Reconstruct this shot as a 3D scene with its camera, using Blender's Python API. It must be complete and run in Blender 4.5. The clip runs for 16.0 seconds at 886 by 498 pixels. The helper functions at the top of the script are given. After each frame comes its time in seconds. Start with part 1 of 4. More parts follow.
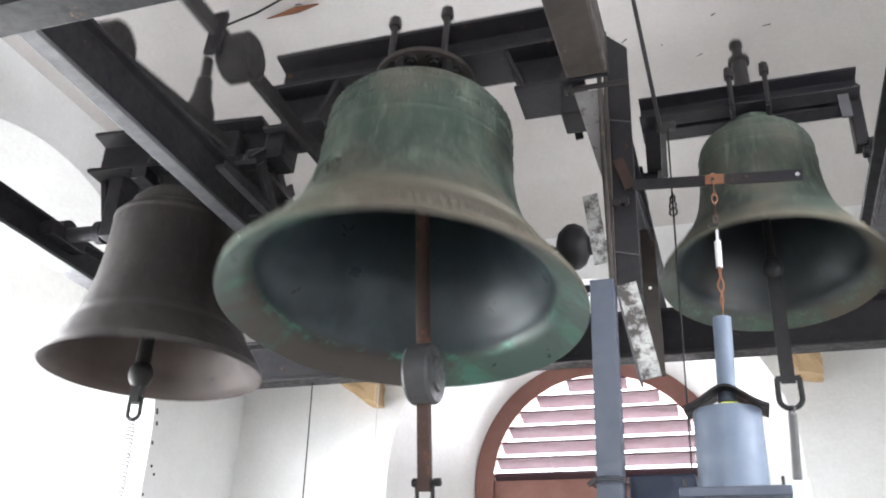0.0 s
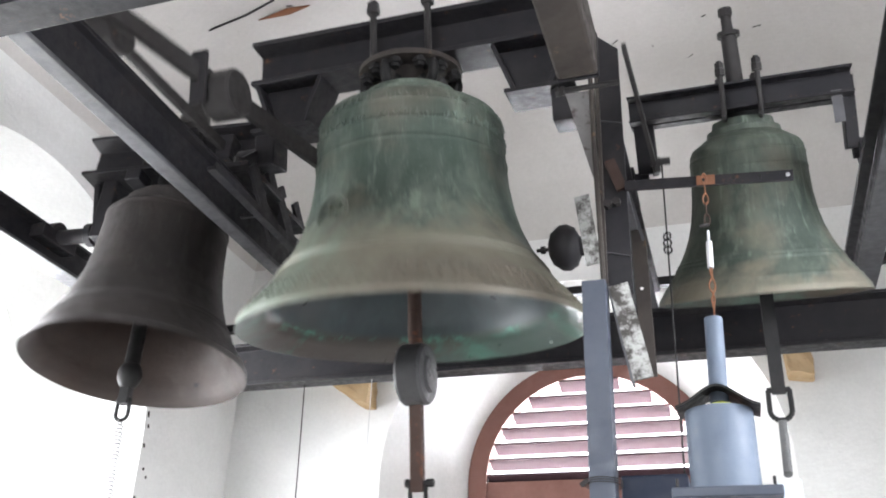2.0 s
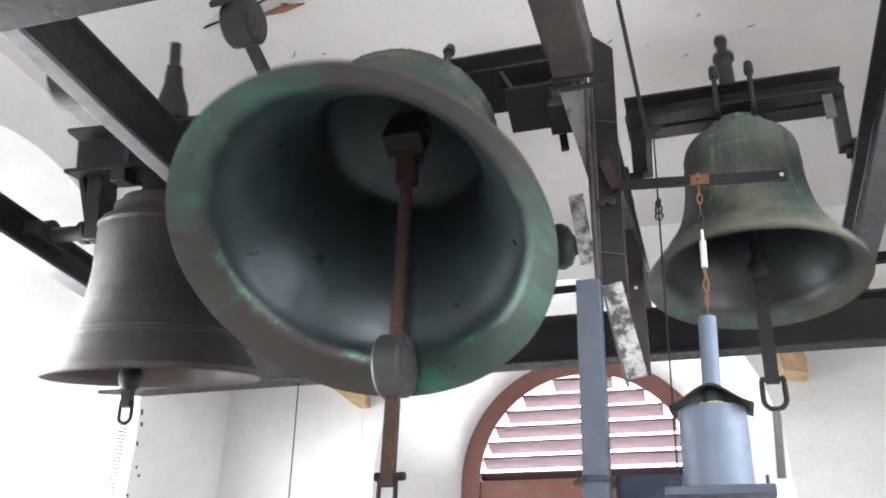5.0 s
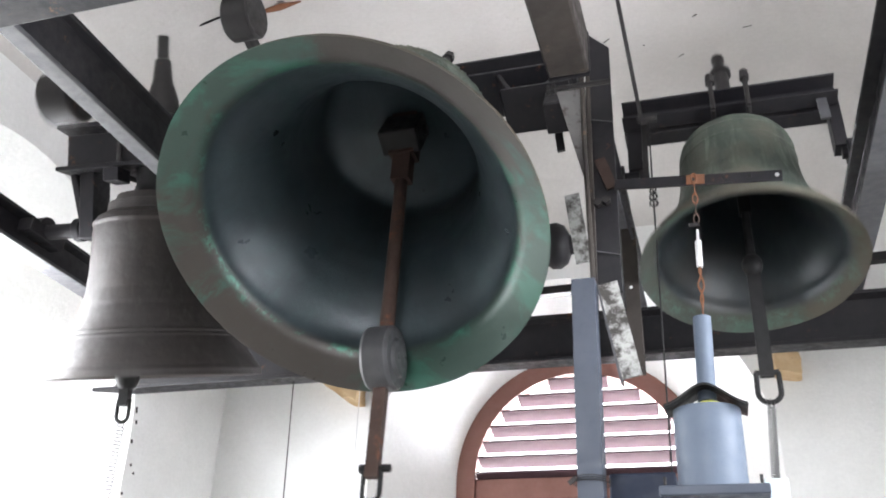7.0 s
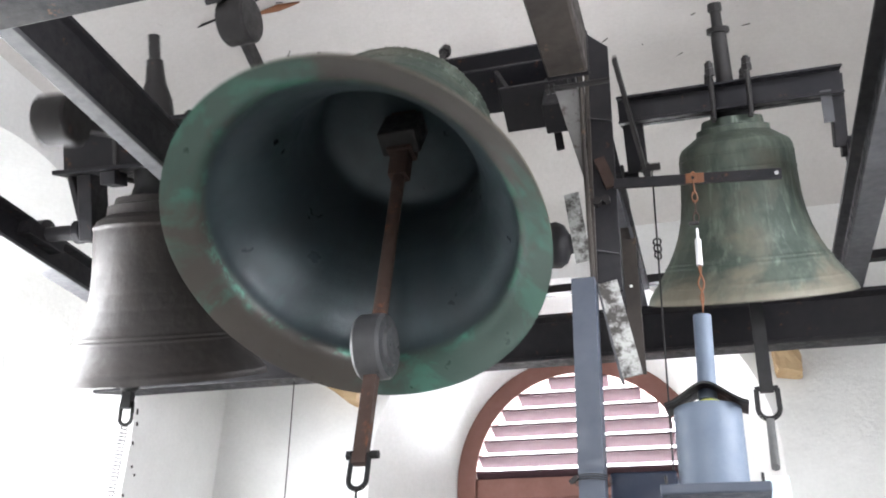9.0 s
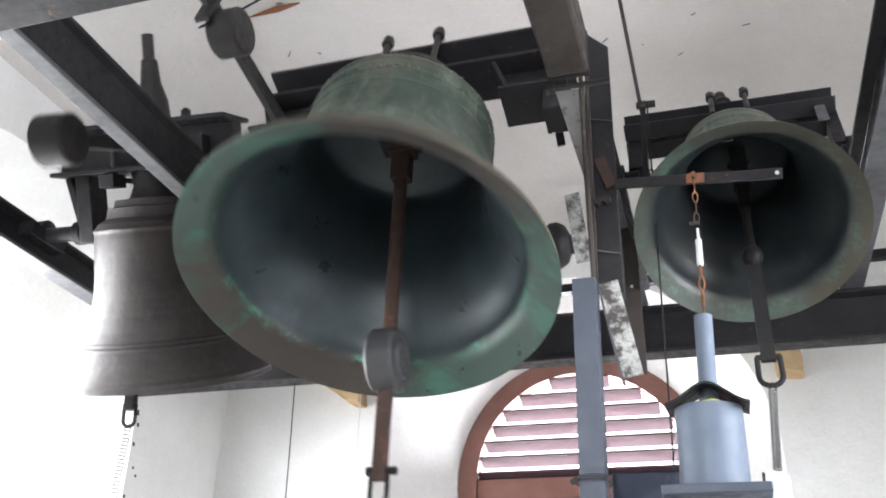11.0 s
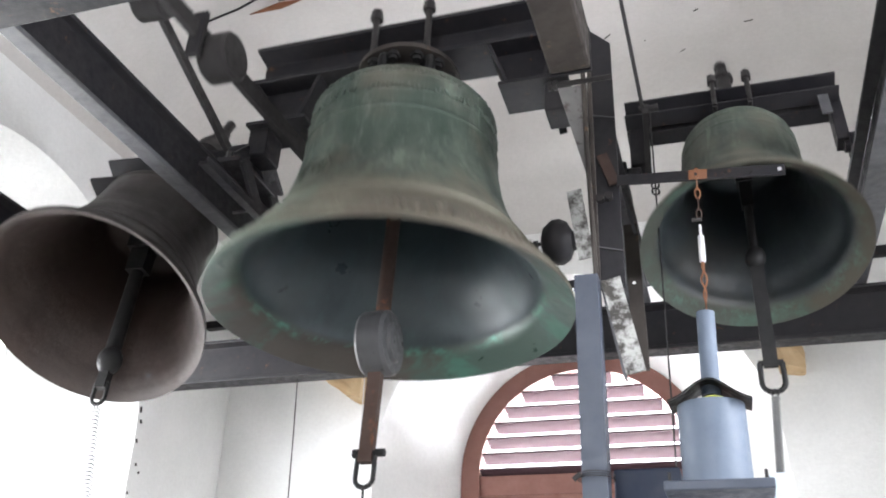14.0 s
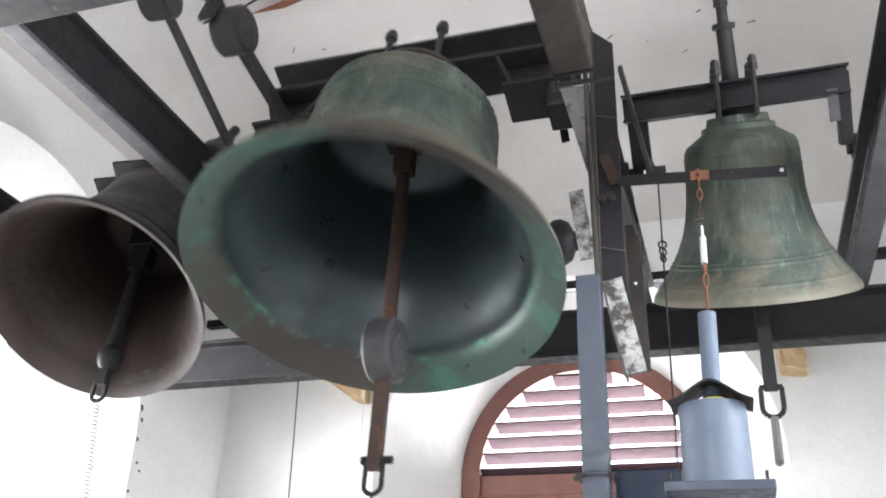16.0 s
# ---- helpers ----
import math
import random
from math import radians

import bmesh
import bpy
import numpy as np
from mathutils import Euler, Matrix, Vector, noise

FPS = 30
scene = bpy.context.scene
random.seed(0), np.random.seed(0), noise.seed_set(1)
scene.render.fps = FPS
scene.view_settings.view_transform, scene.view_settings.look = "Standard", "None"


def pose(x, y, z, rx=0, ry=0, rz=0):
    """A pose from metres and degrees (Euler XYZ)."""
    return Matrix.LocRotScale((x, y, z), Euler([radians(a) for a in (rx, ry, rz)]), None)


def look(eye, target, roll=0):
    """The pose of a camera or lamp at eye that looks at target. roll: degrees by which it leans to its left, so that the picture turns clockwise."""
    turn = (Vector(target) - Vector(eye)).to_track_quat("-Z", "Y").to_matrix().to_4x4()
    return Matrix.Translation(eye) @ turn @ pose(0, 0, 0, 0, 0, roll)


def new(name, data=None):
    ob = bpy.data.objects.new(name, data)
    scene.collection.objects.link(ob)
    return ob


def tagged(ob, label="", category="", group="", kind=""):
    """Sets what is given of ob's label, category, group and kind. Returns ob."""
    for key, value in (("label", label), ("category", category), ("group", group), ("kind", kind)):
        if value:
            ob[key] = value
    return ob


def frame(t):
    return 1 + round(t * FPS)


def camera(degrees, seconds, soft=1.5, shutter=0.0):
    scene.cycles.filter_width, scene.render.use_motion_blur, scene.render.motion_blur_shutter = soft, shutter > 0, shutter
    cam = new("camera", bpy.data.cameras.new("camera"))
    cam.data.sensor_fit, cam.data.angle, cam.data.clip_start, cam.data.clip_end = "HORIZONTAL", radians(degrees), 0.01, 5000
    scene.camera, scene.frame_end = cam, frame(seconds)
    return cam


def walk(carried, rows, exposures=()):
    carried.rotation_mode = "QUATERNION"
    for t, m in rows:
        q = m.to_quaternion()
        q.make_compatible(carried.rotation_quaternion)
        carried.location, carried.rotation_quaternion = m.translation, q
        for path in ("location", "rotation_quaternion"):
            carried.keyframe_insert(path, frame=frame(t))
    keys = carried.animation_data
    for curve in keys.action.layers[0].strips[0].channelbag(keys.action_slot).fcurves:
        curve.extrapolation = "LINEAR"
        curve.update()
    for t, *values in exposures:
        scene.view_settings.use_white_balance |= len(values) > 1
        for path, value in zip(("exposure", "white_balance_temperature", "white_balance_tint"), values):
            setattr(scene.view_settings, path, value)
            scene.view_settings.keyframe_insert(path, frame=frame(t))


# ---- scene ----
cam = camera(52.2, 16.0, soft=1.9, shutter=0.5)
walk(cam, [
    (0, pose(0, 0, 1.5, 116.700, -2.354, 17.961)),
    (0.5, pose(0, 0, 1.5, 116.730, -2.278, 17.774)),
    (1, pose(0, 0, 1.5, 116.883, -2.010, 17.657)),
    (1.5, pose(0, 0, 1.5, 116.942, -1.895, 17.551)),
    (2, pose(0, 0, 1.5, 116.796, -1.970, 17.582)),
    (2.5, pose(0, 0, 1.5, 116.723, -2.099, 17.583)),
    (3, pose(0, 0, 1.5, 116.674, -2.335, 17.380)),
    (3.5, pose(0, 0, 1.5, 116.775, -1.950, 17.404)),
    (4, pose(0, 0, 1.5, 116.784, -1.983, 17.304)),
    (6.5, pose(0, 0, 1.5, 116.623, -1.894, 17.049)),
    (7, pose(0, 0, 1.5, 116.662, -2.039, 16.841)),
    (7.5, pose(0, 0, 1.5, 116.582, -2.143, 16.834)),
    (8, pose(0, 0, 1.5, 116.486, -2.135, 16.905)),
    (8.5, pose(0, 0, 1.5, 116.602, -2.069, 16.959)),
    (9, pose(0, 0, 1.5, 116.656, -1.744, 16.977)),
    (11.5, pose(0, 0, 1.5, 116.684, -1.682, 17.050)),
    (12, pose(0, 0, 1.5, 116.633, -1.733, 17.072)),
    (12.5, pose(0, 0, 1.5, 116.534, -1.947, 17.014)),
    (13, pose(0, 0, 1.5, 116.425, -2.138, 17.018)),
    (13.5, pose(0, 0, 1.5, 116.304, -2.162, 17.090)),
    (14, pose(0, 0, 1.5, 116.469, -1.682, 17.207)),
    (14.5, pose(0, 0, 1.5, 116.578, -1.514, 17.179)),
    (15, pose(0, 0, 1.5, 116.502, -1.801, 17.115)),
    (15.5, pose(0, 0, 1.5, 116.396, -1.983, 17.110)),
    (16, pose(0, 0, 1.5, 116.456, -1.955, 17.184)),
], exposures=[(0, 0.70, 6350, 11), (16, 0.70, 6350, 11)])

# ---- world and light ----
world = bpy.data.worlds.new("sky")
scene.world = world
world.use_nodes = True
wn = world.node_tree.nodes
sky = wn.new("ShaderNodeTexSky")
sky.sky_type = "NISHITA"
sky.sun_disc = False
sky.sun_elevation, sky.sun_rotation = radians(48), radians(200)
wn["Background"].inputs[1].default_value = 0.15
world.node_tree.links.new(sky.outputs[0], wn["Background"].inputs[0])
sun = new("sun", bpy.data.lights.new("sun", "SUN"))
sun.data.energy, sun.data.angle, sun.data.color = 3.0, radians(0.6), (1, 0.95, 0.88)
sun.rotation_euler = (radians(42), 0, radians(200))


def sky_lamp(name, m, w, h, power, color=(1, 1, 1)):
    """Daylight that enters through one of the openings."""
    ob = new(name, bpy.data.lights.new(name, "AREA"))
    ob.data.shape, ob.data.size, ob.data.size_y = "RECTANGLE", w, h
    ob.data.energy, ob.data.color = power, color
    ob.matrix_world = m
    return ob


LX, RX, NY, FY, CZ = -2.9, 1.2, -1.3, 4.75, 4.6     # inner faces of the walls, height of the ceiling
WIN_Z, WIN_R, WIN_IN, WIN_DEEP = 2.63, 1.1, 0.722, 0.65  # arched openings
sky_lamp("daylight_left", look((LX - 0.62, 2.7, 2.5), (0, 2.7, 0.3)), 1.3, 1.5, 100, (0.97, 0.98, 1))
sky_lamp("daylight_far", look((-0.86, FY + 0.85, 2.6), (-0.86, 0, 1.2)), 1.6, 2.4, 340, (0.95, 0.96, 1))
sky_lamp("daylight_right", look((RX + 0.72, 1.7, 2.7), (-1, 1.7, 0.9)), 1.3, 1.6, 85, (0.95, 0.965, 1))
sky_lamp("daylight_near", look((-0.86, NY - 0.72, 3.0), (-0.86, 2, 1.0)), 1.3, 0.8, 78, (0.96, 0.97, 1))


# ---- materials ----
class Mat:
    """A small helper for node materials in the object's own space."""

    def __init__(self, name, rough=0.6, metal=0.0):
        self.m = bpy.data.materials.new(name)
        self.m.use_nodes = True
        self.n, self.l = self.m.node_tree.nodes, self.m.node_tree.links
        self.b = self.n["Principled BSDF"]
        self.b.inputs["Roughness"].default_value = rough
        self.b.inputs["Metallic"].default_value = metal
        self.co = self.n.new("ShaderNodeTexCoord").outputs["Object"]

    def stretch(self, x, y, z):
        mp = self.n.new("ShaderNodeMapping")
        mp.inputs["Scale"].default_value = (x, y, z)
        self.l.new(self.co, mp.inputs["Vector"])
        return mp.outputs[0]

    def noise(self, scale, detail=4, rough=0.6, co=None, dist=0.0):
        t = self.n.new("ShaderNodeTexNoise")
        t.inputs["Scale"].default_value, t.inputs["Detail"].default_value = scale, detail
        t.inputs["Roughness"].default_value, t.inputs["Distortion"].default_value = rough, dist
        self.l.new(co or self.co, t.inputs["Vector"])
        return t.outputs["Fac"]

    def ramp(self, fac, *stops):
        r = self.n.new("ShaderNodeValToRGB")
        e = r.color_ramp.elements
        while len(e) < len(stops):
            e.new(0.5)
        for k, (p, c) in zip(e, stops):
            k.position = p
            k.color = (*c, 1) if isinstance(c, tuple) else (c, c, c, 1)
        self.l.new(fac, r.inputs[0])
        return r.outputs[0]

    def mix(self, fac, a, b, blend="MIX"):
        x = self.n.new("ShaderNodeMix")
        x.data_type, x.blend_type = "RGBA", blend
        for k, v in ((0, fac), (6, a), (7, b)):
            if isinstance(v, (int, float)):
                x.inputs[k].default_value = v
            elif isinstance(v, tuple):
                x.inputs[k].default_value = (*v, 1)
            else:
                self.l.new(v, x.inputs[k])
        return x.outputs[2]

    def math(self, op, a, b=0.5):
        x = self.n.new("ShaderNodeMath")
        x.operation, x.use_clamp = op, False
        for k, v in ((0, a), (1, b)):
            if isinstance(v, (int, float)):
                x.inputs[k].default_value = v
            else:
                self.l.new(v, x.inputs[k])
        return x.outputs[0]

    def axis(self, k):
        s = self.n.new("ShaderNodeSeparateXYZ")
        self.l.new(self.co, s.inputs[0])
        return s.outputs[k]

    def color(self, c):
        if isinstance(c, tuple):
            self.b.inputs["Base Color"].default_value = (*c, 1)
        else:
            self.l.new(c, self.b.inputs["Base Color"])
        return self

    def rough(self, r):
        self.l.new(r, self.b.inputs["Roughness"])
        return self

    def bump(self, h, strength=0.3, dist=0.01):
        b = self.n.new("ShaderNodeBump")
        b.inputs["Strength"].default_value, b.inputs["Distance"].default_value = strength, dist
        self.l.new(h, b.inputs["Height"])
        self.l.new(b.outputs[0], self.b.inputs["Normal"])
        return self


def plaster(name, base, dirt, stain=(0.45, 0.40, 0.33)):
    m = Mat(name, 0.92)
    big = m.ramp(m.noise(1.3, 5, 0.65), (0.3, dirt), (0.62, base))
    spots = m.ramp(m.noise(9, 6, 0.75), (0.66, 0.0), (0.74, 1.0))
    fine = m.noise(45, 5, 0.7)
    c = m.mix(m.math("MULTIPLY", spots, 0.35), big, stain)
    m.color(m.mix(0.12, c, m.ramp(fine, (0.3, 0.3), (0.7, 1.0)), "MULTIPLY"))
    m.bump(m.math("ADD", m.noise(7, 5, 0.6), m.math("MULTIPLY", fine, 0.35)), 0.35, 0.02)
    return m.m


def paint_steel(name, base, worn, rough=0.55, rust=(0.16, 0.07, 0.03), amount=0.62):
    m = Mat(name, rough)
    m.b.inputs["Specular IOR Level"].default_value = 0.2 if max(base) < 0.07 else 0.4
    c = m.mix(m.ramp(m.noise(5, 5), (0.35, 0.0), (0.7, 1.0)), base, worn)
    c = m.mix(m.ramp(m.noise(17, 8, 0.75), (amount, 0.0), (amount + 0.12, 1.0)), c, rust)
    m.color(c)
    m.rough(m.ramp(m.noise(30, 4), (0.3, rough - 0.15), (0.7, rough + 0.2)))
    return m.bump(m.noise(60, 6, 0.7), 0.25, 0.004).m


def bronze(name, dark, mid, light, streak, brown, rough=(0.42, 0.75), lip=None, tan=None, amount=0.8, sides="", relief=0.5):
    """Weathered bronze. lip: (z, verdigris, brown) of the band along the mouth; tan: (z, colour) below which a tan crust spreads."""
    m = Mat(name, 0.55, 0.25)
    base = m.mix(m.ramp(m.noise(1.0, 7, 0.65, co=m.stretch(5.5, 5.5, 2.6), dist=0.5), (0.40, 0.0), (0.60, 1.0)), dark, mid)
    run = m.noise(1.0, 7, 0.75, co=m.stretch(15, 15, 3.2))
    base = m.mix(m.ramp(run, (0.52, 0.0), (0.68, amount)), base, light)
    base = m.mix(m.ramp(m.noise(1.0, 4, 0.6, co=m.stretch(30, 30, 2.6)), (0.62, 0.0), (0.72, amount * 0.8)), base, streak)
    base = m.mix(m.ramp(m.noise(2.4, 5, 0.6, dist=0.8), (0.50, 0.0), (0.68, 0.85)), base, brown)
    z = m.axis(2)
    if tan:
        edge = m.math("ADD", m.math("MULTIPLY", m.math("SUBTRACT", tan[0], z), 2.2), m.math("MULTIPLY", m.math("SUBTRACT", m.noise(2.6, 6, 0.65, dist=0.7), 0.5), 3.0))
        low = m.ramp(edge, (0.15, 0.0), (0.6, 0.75))
        base = m.mix(low, base, tan[1])
        if sides == "xy":
            # pale verdigris and bare brown share the flare; a dark band lies below the lettering
            lean = m.math("ADD", m.math("MULTIPLY", m.math("MULTIPLY", m.axis(0), m.axis(1)), 4.5), m.math("MULTIPLY", m.math("SUBTRACT", m.noise(3.0, 7, 0.7, dist=0.7), 0.5), 2.4))
            base = m.mix(m.math("MULTIPLY", low, m.ramp(lean, (0.10, 0.0), (0.55, 0.8))), base, (0.150, 0.200, 0.158))
            rim = m.ramp(m.math("SUBTRACT", -0.52, z), (0.0, 0.0), (0.12, 1.0))
            base = m.mix(m.math("MULTIPLY", rim, m.ramp(m.math("MULTIPLY", lean, -1.0), (0.15, 0.0), (0.6, 0.75))), base, (0.078, 0.064, 0.048))
            band = m.ramp(m.math("ABSOLUTE", m.math("MULTIPLY", m.math("ADD", z, m.math("ADD", m.math("MULTIPLY", m.noise(7, 5, 0.7), 0.2), 0.08)), 6.0), 0), (0.2, 1.0), (0.8, 0.0))
            base = m.mix(m.math("MULTIPLY", band, m.ramp(m.noise(1.0, 6, 0.7, co=m.stretch(9, 9, 2.5)), (0.38, 0.0), (0.62, 0.85))), base, (0.034, 0.056, 0.043))
    if lip:
        z0, green, drab = lip
        near = m.ramp(m.math("MULTIPLY", m.math("SUBTRACT", z0, z), 9.0), (0.0, 0.0), (0.25, 1.0))
        # the verdigris keeps to some stretches of the mouth, brown crust to the others
        lean = m.math("MULTIPLY", m.math("MULTIPLY", m.axis(0), m.axis(1)), 3.0) if sides == "xy" else m.math("MULTIPLY", m.axis(0), -1.6)
        ragged = m.math("MULTIPLY", m.math("SUBTRACT", m.noise(2.6, 9, 0.72, dist=0.9), 0.47), 2.6)
        grown = m.ramp(m.math("ADD", m.math("ADD", lean, ragged), 0.5), (0.36, 0.0), (0.66, 0.9))
        base = m.mix(m.math("MULTIPLY", near, 0.8), base, drab)
        base = m.mix(m.math("MULTIPLY", near, grown), base, tuple(c * f for c, f in zip(green, (0.85, 0.52, 0.58))))
        base = m.mix(m.math("MULTIPLY", m.math("MULTIPLY", near, grown), m.ramp(m.noise(5.0, 8, 0.7, dist=0.6), (0.50, 0.0), (0.60, 0.85))), base, green)
        crust = tuple(c * (1.9 if sides == "xy" else 1.3) for c in green)
        band = m.ramp(m.math("ABSOLUTE", m.math("MULTIPLY", m.math("SUBTRACT", m.math("ADD", z, m.math("MULTIPLY", m.noise(6, 5, 0.7), 0.05)), z0), 30.0), 0), (0.0, 1.0), (0.6, 0.0))
        base = m.mix(m.math("MULTIPLY", band, m.ramp(m.noise(9, 7, 0.8), (0.50, 0.0), (0.62, 0.9))), base, crust)
    speck = m.ramp(m.noise(60, 5, 0.8), (0.60, 0.0), (0.72, 0.55))
    m.color(m.mix(speck, base, light))
    m.rough(m.ramp(m.noise(8, 5), (0.3, rough[0]), (0.7, rough[1])))
    return m.bump(m.math("ADD", m.noise(24, 8, 0.75), m.math("MULTIPLY", run, 0.7)), relief, 0.008).m


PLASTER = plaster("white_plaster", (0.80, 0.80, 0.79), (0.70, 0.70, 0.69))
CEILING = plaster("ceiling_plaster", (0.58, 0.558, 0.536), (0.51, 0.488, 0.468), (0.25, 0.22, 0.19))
STEEL = paint_steel("dark_painted_steel", (0.013, 0.0125, 0.0155), (0.022, 0.0205, 0.022), 0.5)
# worn grey parts, and beam undersides where this grey stands in for floor bounce
FLANGE = paint_steel("grey_worn_and_lit_steel", (0.085, 0.086, 0.095), (0.050, 0.049, 0.052), 0.55, (0.05, 0.035, 0.03))
RUSTY = paint_steel("rusty_iron", (0.045, 0.028, 0.023), (0.055, 0.036, 0.030), 0.75, (0.13, 0.050, 0.028), 0.56)
IRON = paint_steel("dark_worn_iron", (0.022, 0.020, 0.020), (0.036, 0.034, 0.034), 0.48, (0.10, 0.05, 0.035), 0.64)
BALL = paint_steel("bright_worn_iron", (0.040, 0.040, 0.042), (0.065, 0.065, 0.067), 0.40, (0.10, 0.06, 0.045), 0.66)
BLUE = paint_steel("blue_grey_paint", (0.100, 0.126, 0.170), (0.120, 0.150, 0.198), 0.5, (0.12, 0.10, 0.09), 0.70)
BLUE_DARK = paint_steel("dark_blue_grey_paint", (0.048, 0.058, 0.080), (0.060, 0.071, 0.096), 0.5, (0.06, 0.05, 0.045), 0.70)
NAVY = paint_steel("navy_paint", (0.020, 0.027, 0.048), (0.028, 0.036, 0.060), 0.5, (0.03, 0.03, 0.035), 0.72)
# the frame's red-brown, darkened and purpled: shade and colour fringing put into the boards
LOUVRE = paint_steel("shaded_louvre_paint", (0.060, 0.032, 0.038), (0.075, 0.042, 0.048), 0.75, (0.09, 0.05, 0.05), 0.66)
PEELING = paint_steel("peeling_white_paint", (0.34, 0.34, 0.33), (0.46, 0.46, 0.44), 0.8, (0.06, 0.055, 0.05), 0.45)
REDWOOD = paint_steel("red_brown_painted_wood", (0.165, 0.075, 0.060), (0.205, 0.098, 0.080), 0.7, (0.13, 0.06, 0.05), 0.66)
ORANGE = paint_steel("orange_rust", (0.20, 0.083, 0.040), (0.13, 0.060, 0.034), 0.85, (0.16, 0.07, 0.03), 0.55)
TIMBER = paint_steel("raw_broken_timber", (0.40, 0.27, 0.14), (0.52, 0.39, 0.24), 0.85, (0.22, 0.13, 0.06), 0.62)
BROWNBEAM = paint_steel("brown_grey_tube", (0.034, 0.029, 0.027), (0.058, 0.050, 0.044), 0.55, (0.16, 0.10, 0.06), 0.6)
ZINC = paint_steel("galvanised_steel", (0.42, 0.42, 0.43), (0.55, 0.55, 0.56), 0.45, (0.25, 0.22, 0.20), 0.68)
BLACK = paint_steel("black_iron", (0.010, 0.010, 0.0105), (0.018, 0.017, 0.017), 0.55, (0.07, 0.045, 0.03), 0.66)
PATINA = bronze("green_bronze_patina", (0.035, 0.054, 0.043), (0.094, 0.116, 0.094), (0.165, 0.198, 0.162), (0.19, 0.242, 0.20), (0.102, 0.095, 0.073),
                tan=(-0.30, (0.150, 0.135, 0.100)), sides="xy")
RAISED = bronze("raised_worn_bronze", (0.075, 0.10, 0.085), (0.12, 0.15, 0.125), (0.19, 0.24, 0.205), (0.20, 0.26, 0.225), (0.13, 0.12, 0.095))
SCRAPED = paint_steel("scraped_grey_paint", (0.12, 0.115, 0.115), (0.20, 0.195, 0.19), 0.6, (0.05, 0.035, 0.03), 0.54)
SPRING = paint_steel("dull_spring_steel", (0.12, 0.12, 0.12), (0.17, 0.17, 0.17), 0.45, (0.14, 0.12, 0.10), 0.7)
PATINA_PALE = bronze("pale_green_bronze_patina", (0.045, 0.062, 0.050), (0.100, 0.120, 0.096), (0.17, 0.20, 0.165), (0.20, 0.245, 0.205), (0.11, 0.103, 0.080),
                     tan=(-0.24, (0.19, 0.165, 0.125)))
PATINA_DARK = bronze("brown_bronze_patina", (0.022, 0.0185, 0.018), (0.034, 0.029, 0.028), (0.047, 0.043, 0.041), (0.049, 0.044, 0.041), (0.033, 0.025, 0.022), (0.45, 0.65))
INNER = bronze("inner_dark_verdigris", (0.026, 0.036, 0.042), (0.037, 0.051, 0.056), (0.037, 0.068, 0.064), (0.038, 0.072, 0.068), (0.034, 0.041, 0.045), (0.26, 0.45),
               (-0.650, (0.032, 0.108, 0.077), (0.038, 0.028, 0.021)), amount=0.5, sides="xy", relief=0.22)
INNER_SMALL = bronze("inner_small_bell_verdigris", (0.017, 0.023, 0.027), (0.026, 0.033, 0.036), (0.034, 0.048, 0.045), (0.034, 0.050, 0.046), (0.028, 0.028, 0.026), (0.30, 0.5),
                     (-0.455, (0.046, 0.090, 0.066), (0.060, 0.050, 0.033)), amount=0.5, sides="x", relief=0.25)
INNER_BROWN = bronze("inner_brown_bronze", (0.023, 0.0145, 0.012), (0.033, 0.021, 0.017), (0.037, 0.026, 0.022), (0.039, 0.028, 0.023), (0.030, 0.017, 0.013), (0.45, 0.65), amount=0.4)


def glow(name, color, strength):
    m = Mat(name)
    e = m.n.new("ShaderNodeEmission")
    e.inputs[0].default_value, e.inputs[1].default_value = (*color, 1), strength
    m.l.new(e.outputs[0], m.n["Material Output"].inputs[0])
    return m.m


DUST = plaster("dusty_floor", (0.52, 0.50, 0.465), (0.43, 0.41, 0.38), (0.16, 0.15, 0.14))


# ---- mesh helpers ----
def bm_box(bm, lo, hi):
    """A box between two corners."""
    m = Matrix.Translation([(a + b) / 2 for a, b in zip(lo, hi)]) @ Matrix.Diagonal([abs(b - a) for a, b in zip(lo, hi)] + [1])
    return bmesh.ops.create_cube(bm, size=1, matrix=m)["verts"]


def bm_rod(bm, a, b, r, r2=None, seg=16):
    """A round bar between two points."""
    a, b = Vector(a), Vector(b)
    d = b - a
    m = Matrix.Translation((a + b) / 2) @ d.to_track_quat("Z", "Y").to_matrix().to_4x4()
    bmesh.ops.create_cone(bm, cap_ends=True, segments=seg, radius1=r, radius2=r if r2 is None else r2, depth=d.length, matrix=m)


def bm_bar(bm, a, b, w, h, side=(1, 0, 0)):
    """A flat bar between two points; w is measured along side."""
    a, b = Vector(a), Vector(b)
    d = (b - a).normalized()
    s = (Vector(side) - d * Vector(side).dot(d)).normalized()
    u = d.cross(s)
    vs = [bm.verts.new(p + s * x * w / 2 + u * y * h / 2) for p in (a, b) for x, y in ((-1, -1), (1, -1), (1, 1), (-1, 1))]
    for f in ((3, 2, 1, 0), (4, 5, 6, 7), (0, 1, 5, 4), (1, 2, 6, 5), (2, 3, 7, 6), (3, 0, 4, 7)):
        bm.faces.new([vs[i] for i in f])


